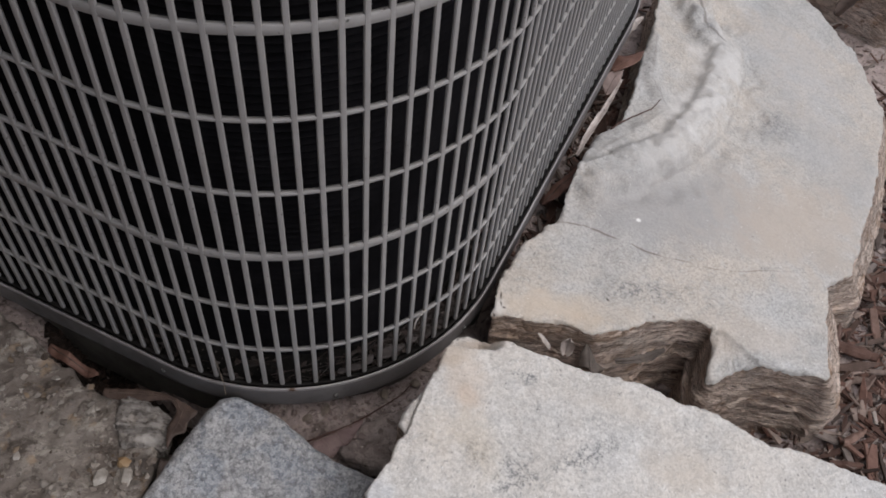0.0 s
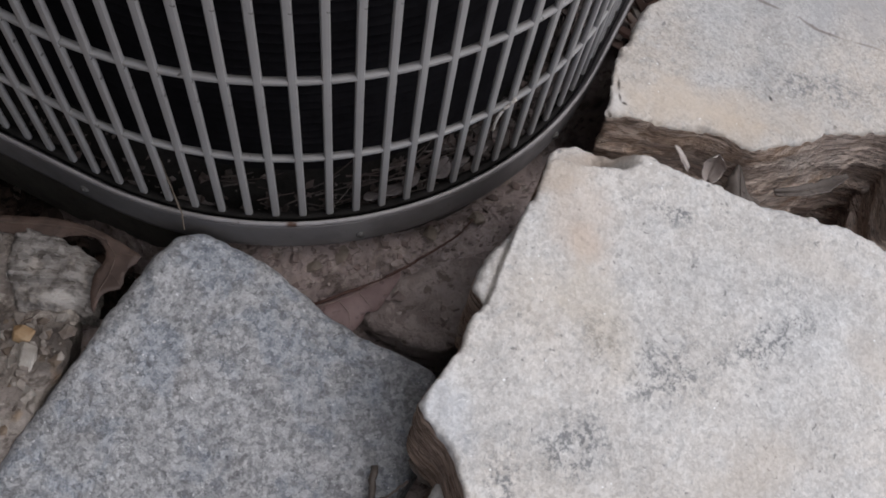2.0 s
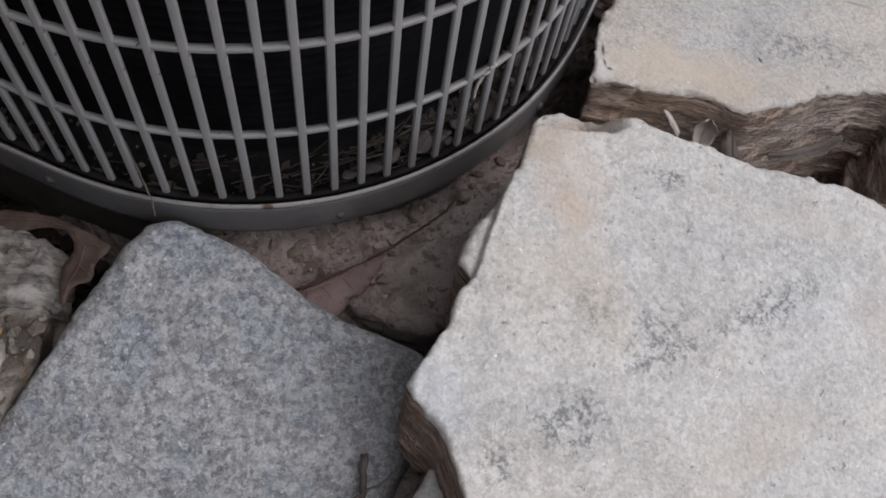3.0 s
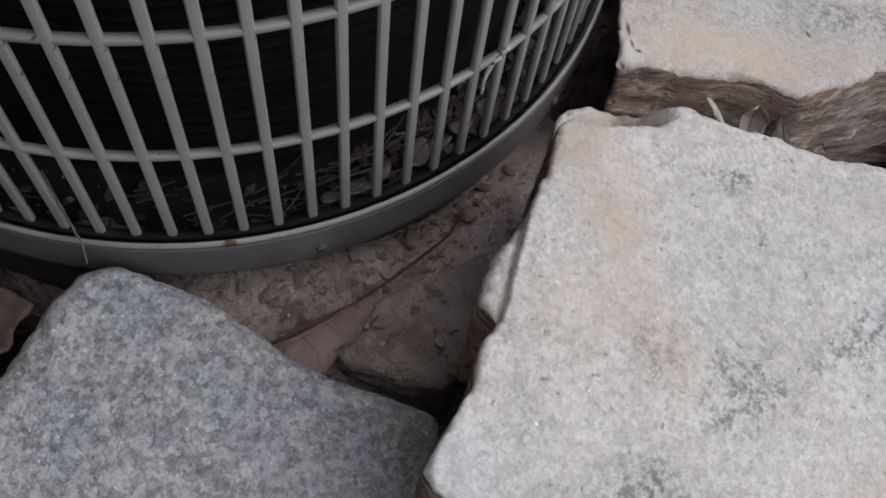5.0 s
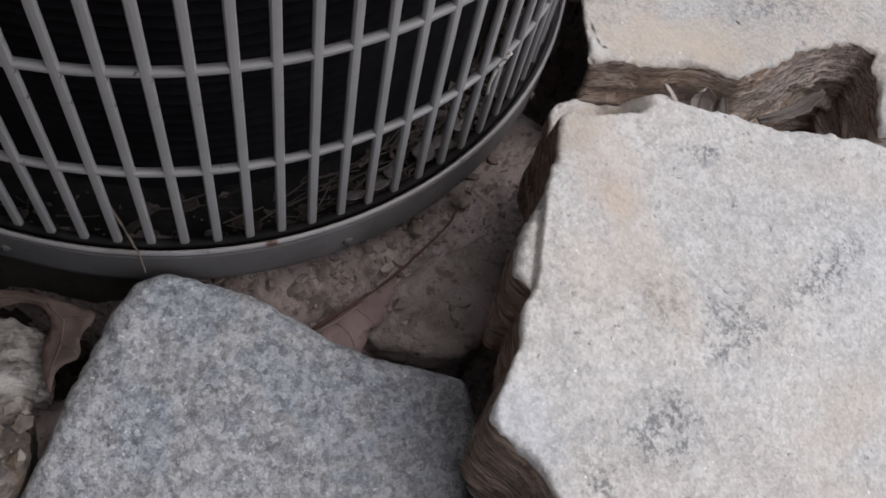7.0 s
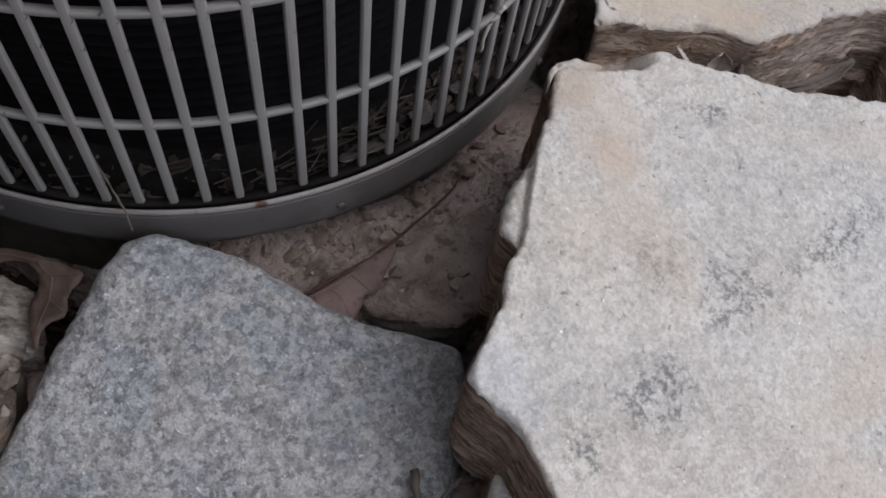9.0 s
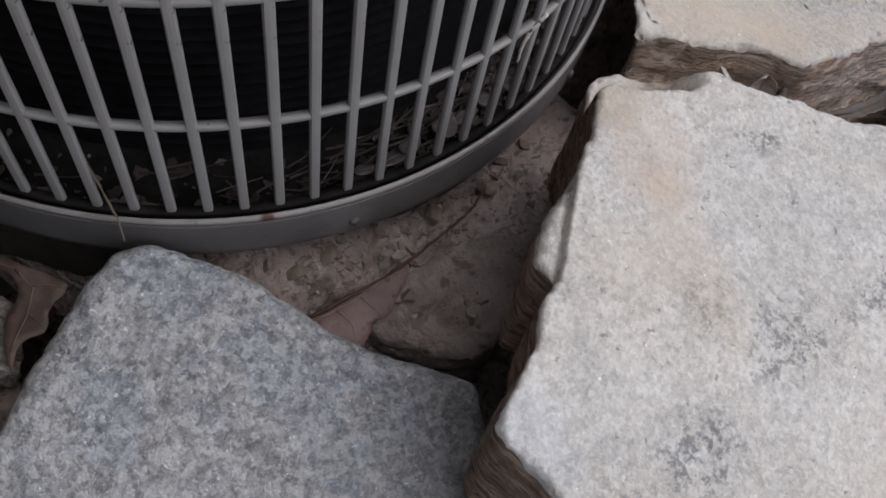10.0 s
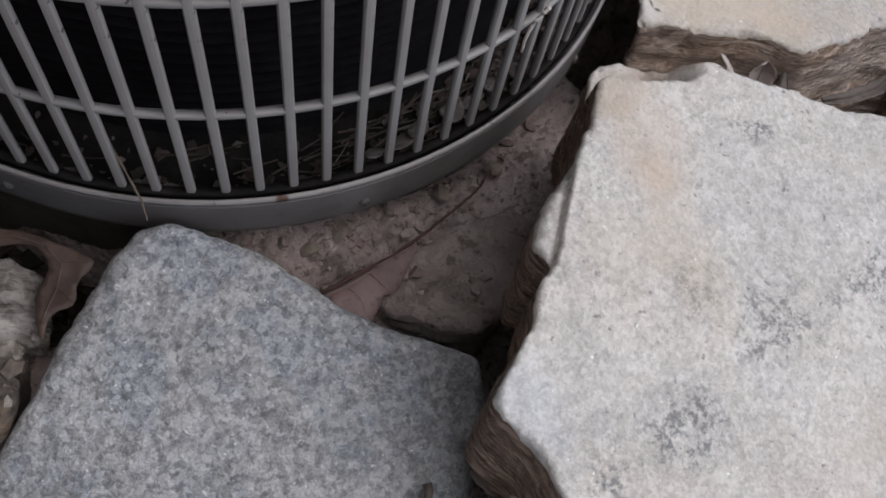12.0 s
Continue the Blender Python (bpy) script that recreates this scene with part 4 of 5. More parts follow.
def grey_lumps(x, y):
    z = 0.004 * math.exp(-((x + 0.05) / 0.05) ** 2 - ((y + 0.24) / 0.04) ** 2)
    return z - 0.007 * max(0.0, min(1.0, (x + 0.45 * (y + 0.29) - 0.030) / 0.03)) - 0.003 * math.exp(-((x - 0.03) / 0.02) ** 2 - ((y + 0.24) / 0.012) ** 2)


stone("white_stone", WHITE_PLAN, W_PLANE, 0.060, 11.0, [WHITE, SIDE], "large white quartzite slab with rusty stains and a brown split side", jag=0.0024, edge=0.0022, relief=0.0020, strata=0.0026, taper=-0.008, under=0.0095, rows=40, n=640, grid=0.003, chips=2.6, lumps=white_lumps, detail=((0.074, -0.246, 0.104, -0.196, 0.0009), (0.110, -0.184, 0.168, -0.154, 0.0016)))
stone("grey_stone", GREY_PLAN, G_PLANE, 0.060, 23.0, [GRANITE, GRANITE], "blue-grey granite slab with rounded edges lying on soil", jag=0.0022, edge=0.0075, relief=0.0022, strata=0.0016, taper=-0.006, lumps=grey_lumps)
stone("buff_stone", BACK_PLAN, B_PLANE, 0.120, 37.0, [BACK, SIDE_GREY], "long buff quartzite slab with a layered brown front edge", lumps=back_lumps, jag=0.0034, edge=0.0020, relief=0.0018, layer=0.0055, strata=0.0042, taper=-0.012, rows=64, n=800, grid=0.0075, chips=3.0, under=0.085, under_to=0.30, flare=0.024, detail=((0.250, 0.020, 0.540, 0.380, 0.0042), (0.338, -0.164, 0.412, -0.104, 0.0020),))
stone("pale_stone", FAR_PLAN, (0.0, -0.05, -0.035), 0.10, 91.0, [BACK, SIDE_GREY], "pale slab edge beyond the buff slab", jag=0.003, edge=0.004, strata=0.003, n=160, grid=0.02)
stone("muddy_rock", MUCK_PLAN, (0.02, 0.05, 0.031), 0.055, 51.0, [MUCK_ROCK], "rough muddy brown rock with quartz pebbles stuck in it", category="rock", jag=0.006, edge=0.006, relief=0.0075, strata=0.004, taper=0.004, grid=0.0035)
stone("layered_stone", BLOCK_PLAN, (-0.10, 0.20, 0.052), 0.034, 83.0, [BLOCK, BLOCK], "grey and buff layered stone beside the dead leaf", jag=0.003, edge=0.003, relief=0.0045, strata=0.004, taper=0.004, n=220, grid=0.0018, chips=4.0, lumps=block_lumps)
stone("brown_rock", ROOT_PLAN, (0.0, 0.10, 0.0205), 0.034, 63.0, [BROWN_ROCK], "low brown rock half buried in the soil", category="rock", jag=0.003, edge=0.004, relief=0.0024, strata=0.003, taper=-0.002, n=160, grid=0.003)
stone("small_stone", LOW_PLAN, (-0.05, 0.0, 0.038), 0.076, 71.0, [LOW_PALE, SIDE], "small pale stone wedged under the white slab", jag=0.002, edge=0.003, relief=0.0015, strata=0.002, taper=-0.002, n=160, grid=0.003)
PLANS = [WHITE_PLAN, GREY_PLAN, BACK_PLAN, MUCK_PLAN, LOW_PLAN]


# ---- small things on the ground ----
def flake(bm, at, size, rng, tilt=0.22, thin=1.0):
    """A thin angular flake lying almost flat."""
    turn = Euler((rng.gauss(0, tilt), rng.gauss(0, tilt), rng.uniform(0, 6.28))).to_matrix()
    m = rng.randint(4, 6)
    spots = [((2 * math.pi * (i + rng.uniform(-0.3, 0.3)) / m), size * rng.uniform(0.6, 1.2)) for i in range(m)]
    thick = size * rng.uniform(0.25, 0.5) * thin
    hi = [bm.verts.new(Vector(at) + turn @ Vector((r * math.cos(w), 0.7 * r * math.sin(w), thick))) for w, r in spots]
    lo = [bm.verts.new(Vector(at) + turn @ Vector((1.15 * r * math.cos(w), 0.8 * r * math.sin(w), -thick))) for w, r in spots]
    bm.faces.new(hi)
    for i in range(m):
        bm.faces.new((hi[i - 1], lo[i - 1], lo[i], hi[i]))


def shard(bm, at, size, flat, rng, points=16):
    """A broken, faceted bit of stone."""
    turn = Euler((rng.gauss(0, 0.2), rng.gauss(0, 0.2), rng.uniform(0, 6.28))).to_matrix()
    made = []
    for i in range(points):
        u, w = 2 * (i + 0.5) / points - 1, i * 2.4 + rng.uniform(-0.4, 0.4)
        r = math.sqrt(1 - u * u)
        p = Vector((r * math.cos(w), 0.75 * r * math.sin(w), flat * u)) * rng.uniform(0.8, 1.15)
        made.append(bm.verts.new(Vector(at) + turn @ p * size))
    hull = bmesh.ops.convex_hull(bm, input=made)
    loose = [v for v in hull["geom_interior"] if isinstance(v, bmesh.types.BMVert)]
    bmesh.ops.delete(bm, geom=loose, context="VERTS")


def pebble(x, y, z, size, flat, seed, label, mat=None):
    rng = random.Random(seed)
    bm = bmesh.new()
    shard(bm, (x, y, z), size * 1.1, flat, rng, 13)
    bmesh.ops.bevel(bm, geom=bm.edges[:], offset=size * 0.05, segments=1, affect="EDGES", clamp_overlap=True)
    return tagged(mesh_ob("pebble", bm, mat or PEBBLE, at=(x, y, z), smooth=False), label, "pebble", "pebbles")


for i, (x, y, z, s, f, lab) in enumerate((
        (-0.1185, -0.2330, 0.0190, 0.0078, 0.40, "pale buff pebble stuck in the muddy rock"), (-0.1215, -0.2225, 0.0195, 0.0066, 0.5, "orange quartz pebble stuck in the muddy rock"),
        (-0.1370, -0.2320, 0.0190, 0.0075, 0.5, "white quartz pebble stuck in the muddy rock"), (-0.1500, -0.1800, 0.0215, 0.0045, 0.5, "small white quartz chip on the muddy rock"),
        (0.0240, -0.1750, -0.0030, 0.0060, 0.4, "buff pebble stained with brown soil"), (0.0720, -0.1630, -0.0045, 0.0050, 0.5, "buff pebble in the soil"),
        (0.0100, -0.1820, -0.0025, 0.0050, 0.4, "pale crumbly pebble in the soil"),
        (0.0980, -0.1540, -0.0040, 0.0050, 0.5, "flat buff pebble in the soil"))):
    pebble(x, y, z, s, f, 100 + i, lab, QUARTZ if i in (0, 2, 3) else OCHRE if i == 1 else None)


def tube(bm, pts, radius, sides=6):
    rows = []
    for i, p in enumerate(pts):
        t = (pts[min(i + 1, len(pts) - 1)] - pts[max(i - 1, 0)]).normalized()
        a = t.orthogonal().normalized()
        b = t.cross(a)
        r = radius * (1 - 0.5 * i / len(pts))
        rows.append([bm.verts.new(p + (a * math.cos(w) + b * math.sin(w)) * r) for w in (2 * math.pi * k / sides for k in range(sides))])
    for a, b in zip(rows, rows[1:]):
        for k in range(sides):
            j = (k + 1) % sides
            bm.faces.new((a[k], a[j], b[j], b[k]))
    bm.faces.new(rows[0][::-1])
    bm.faces.new(rows[-1])


def scatter_rubble():
    rng = random.Random(31)
    bm = bmesh.new()
    for i in range(900):
        x, y = (rng.gauss(-0.118, 0.014), rng.gauss(-0.226, 0.012)) if i % 3 == 0 else (rng.uniform(-0.25, -0.10), rng.uniform(-0.30, -0.12))
        if inside(GREY_PLAN, x, y) or inside(BLOCK_PLAN, x, y) or not inside(MUCK_PLAN, x, y):
            continue
        if x > -0.122 and -0.245 < y < -0.208 and rng.random() < 0.6:
            continue
        size = 0.0008 + 0.0040 * rng.random() ** 3
        shard(bm, (x, y, 0.02 * x + 0.05 * y + 0.0308 + 0.0075 * fbm(x * 26, y * 26, 54.0, 5)), size, 0.55, rng, 9)
    return tagged(mesh_ob("rubble", bm, RUBBLE, at=(-0.12, -0.23, 0.01), smooth=False), "grey and buff stone crumbs on the muddy rock", "rubble", kind="stuff")


scatter_rubble()
for i, (x, y, size) in enumerate(((-0.1472, -0.1776, 0.0032), (-0.1819, -0.1497, 0.0042), (-0.2058, -0.1235, 0.0040), (-0.1984, -0.2125, 0.0040), (-0.1315, -0.2200, 0.0034), (-0.1812, -0.1652, 0.0030), (-0.1700, -0.1960, 0.0026), (-0.2180, -0.1600, 0.0036))):
    pebble(x, y, 0.02 * x + 0.05 * y + 0.0305 + 0.0075 * fbm(x * 26, y * 26, 54.0, 5), size, 0.5, 300 + i, "small dirty quartz chip stuck in the muddy rock", QUARTZ)


def scatter_crumbs():
    rng = random.Random(5)
    bm = bmesh.new()
    count = 0
    while count < 1000:
        x, y = rng.uniform(-0.12, 0.14), rng.uniform(-0.27, -0.13)
        if math.hypot(x, y) < 0.165 or any(inside(p, x, y) for p in PLANS[:3]):
            continue
        z = ground_z(x, y)
        if x < -0.045 or x > 0.085 and y > -0.185 and rng.random() < 0.75:
            count += 1
            continue
        if inside(ROOT_PLAN, x, y):
            if rng.random() < 0.75:
                count += 1
                continue
            z = max(z, 0.10 * y + 0.0205)
        if inside(MUCK_PLAN, x, y):
            z = max(z, 0.02 * x + 0.05 * y + 0.031)
        size = 0.0006 + 0.0023 * rng.random() ** 2.2
        if count % 3:
            flake(bm, (x, y, z + 0.0003), size * 1.25, rng)
        else:
            shard(bm, (x, y, z), size * 0.7, 0.5, rng, 9)
        count += 1
    return tagged(mesh_ob("soil_crumbs", bm, CRUMB, at=(0.04, -0.2, 0), smooth=False), "loose brown crumbs and grit on the soil", "soil crumbs", kind="stuff")


scatter_crumbs()


def scatter_crevice_shade():
    """Dark flakes lying thick in the crevice under the rim, added to stand for its deep shade."""
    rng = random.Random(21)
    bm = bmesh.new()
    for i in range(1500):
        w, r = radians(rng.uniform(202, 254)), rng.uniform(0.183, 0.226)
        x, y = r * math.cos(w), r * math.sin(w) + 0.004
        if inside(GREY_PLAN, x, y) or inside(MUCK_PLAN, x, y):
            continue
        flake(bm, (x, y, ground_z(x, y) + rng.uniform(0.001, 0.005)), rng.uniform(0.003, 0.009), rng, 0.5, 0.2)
    return tagged(mesh_ob("crevice_shade_flakes", bm, CREVICE_SHADE, at=(-0.12, -0.16, -0.05), smooth=False), "dark brown flakes added as shade in the crevice under the rim", "leaf mould", kind="stuff")


scatter_crevice_shade()


def chip(bm, at, length, width, thick, rng, pitch=0.25):
    """A splinter of bark: a bent, tapered sliver."""
    turn = Euler((rng.uniform(-0.5, 0.5), rng.uniform(-pitch, pitch), rng.uniform(0, 6.28))).to_matrix()
    bend = rng.uniform(-0.18, 0.18)
    rows = []
    for i in range(4):
        u = i / 3 - 0.5
        w = width * (1 - abs(u) * rng.uniform(0.6, 1.85)) * 0.5
        rows.append([bm.verts.new(Vector(at) + turn @ Vector((u * length, s * w + bend * length * u * u, t * thick + abs(u) * bend * length * 0.6))) for s, t in ((-1, -0.5), (1, -0.5), (0.8, 0.5), (-0.8, 0.5))])
    for a, b in zip(rows, rows[1:]):
        for j in range(4):
            k = (j + 1) % 4
            bm.faces.new((a[j], a[k], b[k], b[j]))
    bm.faces.new(rows[0][::-1])
    bm.faces.new(rows[-1])


def scatter_bark():
    rng = random.Random(8)
    bm = bmesh.new()
    count = 0
    while count < 5200:
        if count < 800:
            s = rng.uniform(0.15, 0.60)
            p, w = along(s)
            d = rng.uniform(0.012, 0.085)
            x, y = p.x + math.cos(w) * d, p.y + math.sin(w) * d
        else:
            x, y = (rng.uniform(0.28, 0.85), rng.uniform(-0.32, 0.30)) if count % 4 else (rng.uniform(0.30, 0.95), rng.uniform(-0.50, 0.75))
        if inside(BACK_PLAN, x, y) or inside(WHITE_PLAN, x, y) or (x < 0.35 and -0.22 < y < -0.09):
            continue
        size = 0.007 + 0.045 * rng.random() ** 2.2
        chip(bm, (x, y, ground_z(x, y) + rng.uniform(0.001, 0.010)), size, size * rng.uniform(0.10, 0.32), rng.uniform(0.0008, 0.0026), rng, 0.40)
        count += 1
    return tagged(mesh_ob("bark_mulch", bm, BARK, at=(0.45, 0, -0.06), smooth=False), "shredded brown and grey bark mulch", "mulch", kind="stuff")


scatter_bark()


def sheet(bm, rows, thick):
    """Closes a grid of points into a thin blade."""
    down = Vector((0, 0, -thick))
    low = [[bm.verts.new(v.co + down) for v in r] for r in rows]
    n, m = len(rows) - 1, len(rows[0]) - 1
    for i in range(n):
        for j in range(m):
            bm.faces.new((rows[i][j], rows[i + 1][j], rows[i + 1][j + 1], rows[i][j + 1]))
            bm.faces.new((low[i][j + 1], low[i + 1][j + 1], low[i + 1][j], low[i][j]))
        bm.faces.new((rows[i + 1][0], rows[i][0], low[i][0], low[i + 1][0]))
        bm.faces.new((rows[i][m], rows[i + 1][m], low[i + 1][m], low[i][m]))
    for j in range(m):
        bm.faces.new((rows[0][j], rows[0][j + 1], low[0][j + 1], low[0][j]))
        bm.faces.new((rows[n][j + 1], rows[n][j], low[n][j], low[n][j + 1]))


def bark_chip(x, y, length, turn, seed, label):
    """A larger sliver of bark lying on the mulch."""
    rng = random.Random(seed)
    bm = bmesh.new()
    z = ground_z(x, y) + 0.010
    d = Vector((math.cos(turn), math.sin(turn), 0))
    rows = []
    for i in range(9):
        u = i / 8 - 0.5
        w = length * 0.13 * (1 - 1.6 * abs(u) ** 2) * (1 + 0.35 * fbm(u * 7, seed, 1, 3))
        c = Vector((x, y, z)) + d * length * u + Vector((0, 0, 0.004 * fbm(u * 3, seed, 5, 2)))
        rows.append([bm.verts.new(c + Vector((-d.y, d.x, 0)) * w * v + Vector((0, 0, 0.004 * (1 - v * v) + 0.001 * fbm(u * 9, v * 3, seed, 3)))) for v in (-1, -0.5, 0, 0.5, 1)])
    sheet(bm, rows, 0.003)
    return tagged(mesh_ob("bark_chip", bm, CHIP, at=(x, y, z), smooth=False), label, "bark chip", "bark chips")


chips = random.Random(41)
for i in range(26):
    while True:
        x, y = (chips.uniform(0.33, 0.62), chips.uniform(-0.27, 0.02)) if i % 3 else (chips.uniform(0.55, 0.85), chips.uniform(0.0, 0.40))
        if not any(inside(p, x, y) for p in (BACK_PLAN, WHITE_PLAN, FAR_PLAN)):
            break
    bark_chip(x, y, chips.uniform(0.025, 0.060), chips.uniform(0, 6.28), 400 + i, "long reddish-brown bark chip lying on the mulch" if i % 3 else "weathered grey bark chip lying on the mulch")


def scatter_litter():
    """Dead leaf scraps lying in the pan behind the grille."""
    rng = random.Random(12)
    bm = bmesh.new()
    for i in range(1300):
        w = radians(rng.gauss(-40, 13) if i % 4 else rng.uniform(-140, -20))
        right = math.exp(-((math.degrees(w) + 36) / 16) ** 2)
        r = 0.1785 - 0.020 * rng.random() ** (1.2 if i % 4 else 2.5)
        heap = 0.001 + 0.024 * right * max(0.0, (r - 0.158) / 0.020)
        flake(bm, (r * math.cos(w), r * math.sin(w), 0.0420 + rng.uniform(0.0, 0.002) + heap * rng.random()), 0.0007 + 0.0040 * rng.random() ** 3, rng, 0.35, 0.25)
    for i in range(130):
        w, r = radians(rng.gauss(-62, 24)), rng.uniform(0.160, 0.1775)
        span, out, z = rng.uniform(0.04, 0.16), rng.uniform(-0.008, 0.008), 0.0435 + 0.005 * rng.random()
        lift = rng.uniform(-0.003, 0.005)
        tube(bm, [Vector(((r + out * k / 5) * math.cos(w + span * k / 5), (r + out * k / 5) * math.sin(w + span * k / 5), z + lift * (k / 5) ** 2)) for k in range(6)], rng.uniform(0.00025, 0.0006), 4)
    bm.transform(Matrix.Translation(SETTLED))
    return tagged(mesh_ob("leaf_litter", bm, LITTER, at=(0, -0.158, 0.034), smooth=False), "grey-brown leaf scraps lying behind the grille", "leaf litter", kind="stuff")


scatter_litter()


def stem(name, pts, radius, mat, label, category, seed=0, wobble=0.0006):
    rng = random.Random(seed)
    fine = []
    for a, b in zip(pts, pts[1:]):
        for k in range(6):
            fine.append(Vector(a).lerp(Vector(b), k / 6) + Vector([rng.uniform(-wobble, wobble) for _ in range(3)]))
    fine.append(Vector(pts[-1]))
    bm = bmesh.new()
    tube(bm, fine, radius)
    return tagged(mesh_ob(name, bm, mat, at=pts[0]), label, category)


def ribbon_leaf(name, arms, mat, label, cup=0.0, category="leaf", group="dead leaves", seed=1):
    """A dry leaf or scrap whose lobes follow bent paths of (x, y, z, width)."""
    bm = bmesh.new()
    for a, arm in enumerate(arms):
        rows, m = [], 7
        steps = [(i, k / 8) for i in range(len(arm) - 1) for k in range(8)] + [(len(arm) - 2, 1.0)]
        for i, f in steps:
            p = [Vector(arm[max(0, min(len(arm) - 1, i + d))]) for d in (-1, 0, 1, 2)]
            q = 0.5 * (2 * p[1] + (p[2] - p[0]) * f + (2 * p[0] - 5 * p[1] + 4 * p[2] - p[3]) * f * f + (3 * p[1] - p[0] - 3 * p[2] + p[3]) * f ** 3)
            t = (p[2] - p[1]).to_3d().normalized()
            s = Vector((-t.y, t.x, 0)).normalized()
            u = (i + f) * 2.3 + 11 * a
            rows.append([bm.verts.new(q.to_3d() + s * (v * q.w * 0.5 * (1 + 0.3 * fbm(u * 1.7, v, seed, 3))) + Vector((0, 0, cup * q.w * v * v + 0.0007 * fbm(u, v * 2, seed + 5, 3)))) for v in (2 * j / m - 1 for j in range(m + 1))])
        sheet(bm, rows, 0.0005)
    leaf = tagged(new(name), label, category, group)
    leaf.location = arms[0][0][:3]
    mesh_ob("blade", bm, mat, leaf)
    for arm in arms:
        bm = bmesh.new()
        tube(bm, [Vector(p[:3]) + Vector((0, 0, 0.0004)) for p in arm], 0.0005, 5)
        mesh_ob("midrib", bm, mat, leaf)
    return leaf


def cut_leaf(name, outline, height, ribs, mat, rib_mat, label, seed, thick=0.0005, step=0.0026):
    """A dry leaf of a given outline, its blade lifted by height(x, y), with raised ribs."""
    ring = []
    for (x0, y0), (x1, y1) in zip(outline, outline[1:] + outline[:1]):
        m = max(1, int(math.hypot(x1 - x0, y1 - y0) / 0.0022))
        ring += [Vector((x0 + (x1 - x0) * k / m, y0 + (y1 - y0) * k / m)) for k in range(m)]
    ring = [(ring[i - 1] + ring[i] * 2 + ring[(i + 1) % len(ring)]) / 4 for i in range(len(ring))]
    ring = [p + Vector((fbm(p.x * 150, p.y * 150, seed, 3), fbm(p.x * 150, p.y * 150, seed + 7, 3))) * 0.0005 for p in ring]
    xs, ys, rng = [p.x for p in ring], [p.y for p in ring], random.Random(seed)
    inner = []
    for i in range(int((max(xs) - min(xs)) / step)):
        for j in range(int((max(ys) - min(ys)) / step)):
            q = Vector((min(xs) + (i + rng.uniform(0.2, 0.8)) * step, min(ys) + (j + rng.uniform(0.2, 0.8)) * step))
            if inside(ring, *q) and min((q - p).length for p in ring) > step * 0.4:
                inner.append(q)
    area = sum(ring[i - 1].x * ring[i].y - ring[i].x * ring[i - 1].y for i in range(len(ring)))
    order = list(range(len(ring))) if area > 0 else list(range(len(ring)))[::-1]
    flat, _, faces, _, _, _ = delaunay_2d_cdt(ring + inner, [], [order], 1, 1e-7)
    bm = bmesh.new()
    lift = [height(*p) + 0.0009 * fbm(p.x * 90, p.y * 90, seed, 3) for p in flat]
    up = [bm.verts.new((*p, z)) for p, z in zip(flat, lift)]
    low = [bm.verts.new((*p, z - thick)) for p, z in zip(flat, lift)]
    for f in faces:
        bm.faces.new([up[i] for i in f])
        bm.faces.new([low[i] for i in f[::-1]])
    for e in [e for e in bm.edges if len(e.link_faces) == 1 and e.verts[0] in set(up)]:
        a, b = e.verts
        bm.faces.new((a, b, low[up.index(b)], low[up.index(a)]))
    bmesh.ops.recalc_face_normals(bm, faces=bm.faces[:])
    leaf = tagged(new(name), label, "leaf", "dead leaves")
    leaf.location = (*outline[0], height(*outline[0]))
    mesh_ob("blade", bm, mat, leaf)
    for rib, thickness in ribs:
        fine = [Vector(a).lerp(Vector(b), k / 4) for a, b in zip(rib, rib[1:]) for k in range(4)] + [Vector(rib[-1])]
        bm = bmesh.new()
        tube(bm, [Vector((*p, height(*p) + 0.0009 * fbm(p.x * 90, p.y * 90, seed, 3) + 0.0002)) for p in fine], thickness, 5)
        mesh_ob("midrib" if thickness > 0.0004 else "vein", bm, rib_mat, leaf)
    return leaf


LOBED = [(-0.1420, -0.1640), (-0.1365, -0.1650), (-0.1237, -0.1662), (-0.1106, -0.1682), (-0.0973, -0.1722), (-0.0866, -0.1772), (-0.0760, -0.1842), (-0.0690, -0.1892), (-0.0715, -0.1925), (-0.0755, -0.1935), (-0.0778, -0.1972), (-0.0770, -0.2015), (-0.0790, -0.2053), (-0.0842, -0.2048), (-0.0877, -0.2079), (-0.0907, -0.2156), (-0.0918, -0.2090), (-0.0914, -0.1985), (-0.0884, -0.1925),
         (-0.0862, -0.1890), (-0.0855, -0.1850), (-0.0893, -0.1803), (-0.0960, -0.1775), (-0.1040, -0.1768), (-0.1090, -0.1770), (-0.1125, -0.1795), (-0.1200, -0.1800), (-0.1260, -0.1765), (-0.1360, -0.1730), (-0.1420, -0.1710)]
cut_leaf("dead_leaf", LOBED, lambda x, y: 0.0270 + 0.0035 * math.exp(-((y + 0.170 + 0.55 * (x + 0.10)) / 0.008) ** 2) - 0.004 * max(0.0, min(1.0, (-0.204 - y) / 0.010)),
         [([(-0.138, -0.168), (-0.115, -0.171), (-0.098, -0.1745), (-0.087, -0.180), (-0.0815, -0.188), (-0.084, -0.197), (-0.0900, -0.209)], 0.0006), ([(-0.0820, -0.187), (-0.076, -0.188), (-0.071, -0.190)], 0.0003), ([(-0.0838, -0.196), (-0.079, -0.202)], 0.0003)],
         LEAF_BROWN, RIB_BROWN, "curled brown lobed leaf leaning on the granite slab", 3)
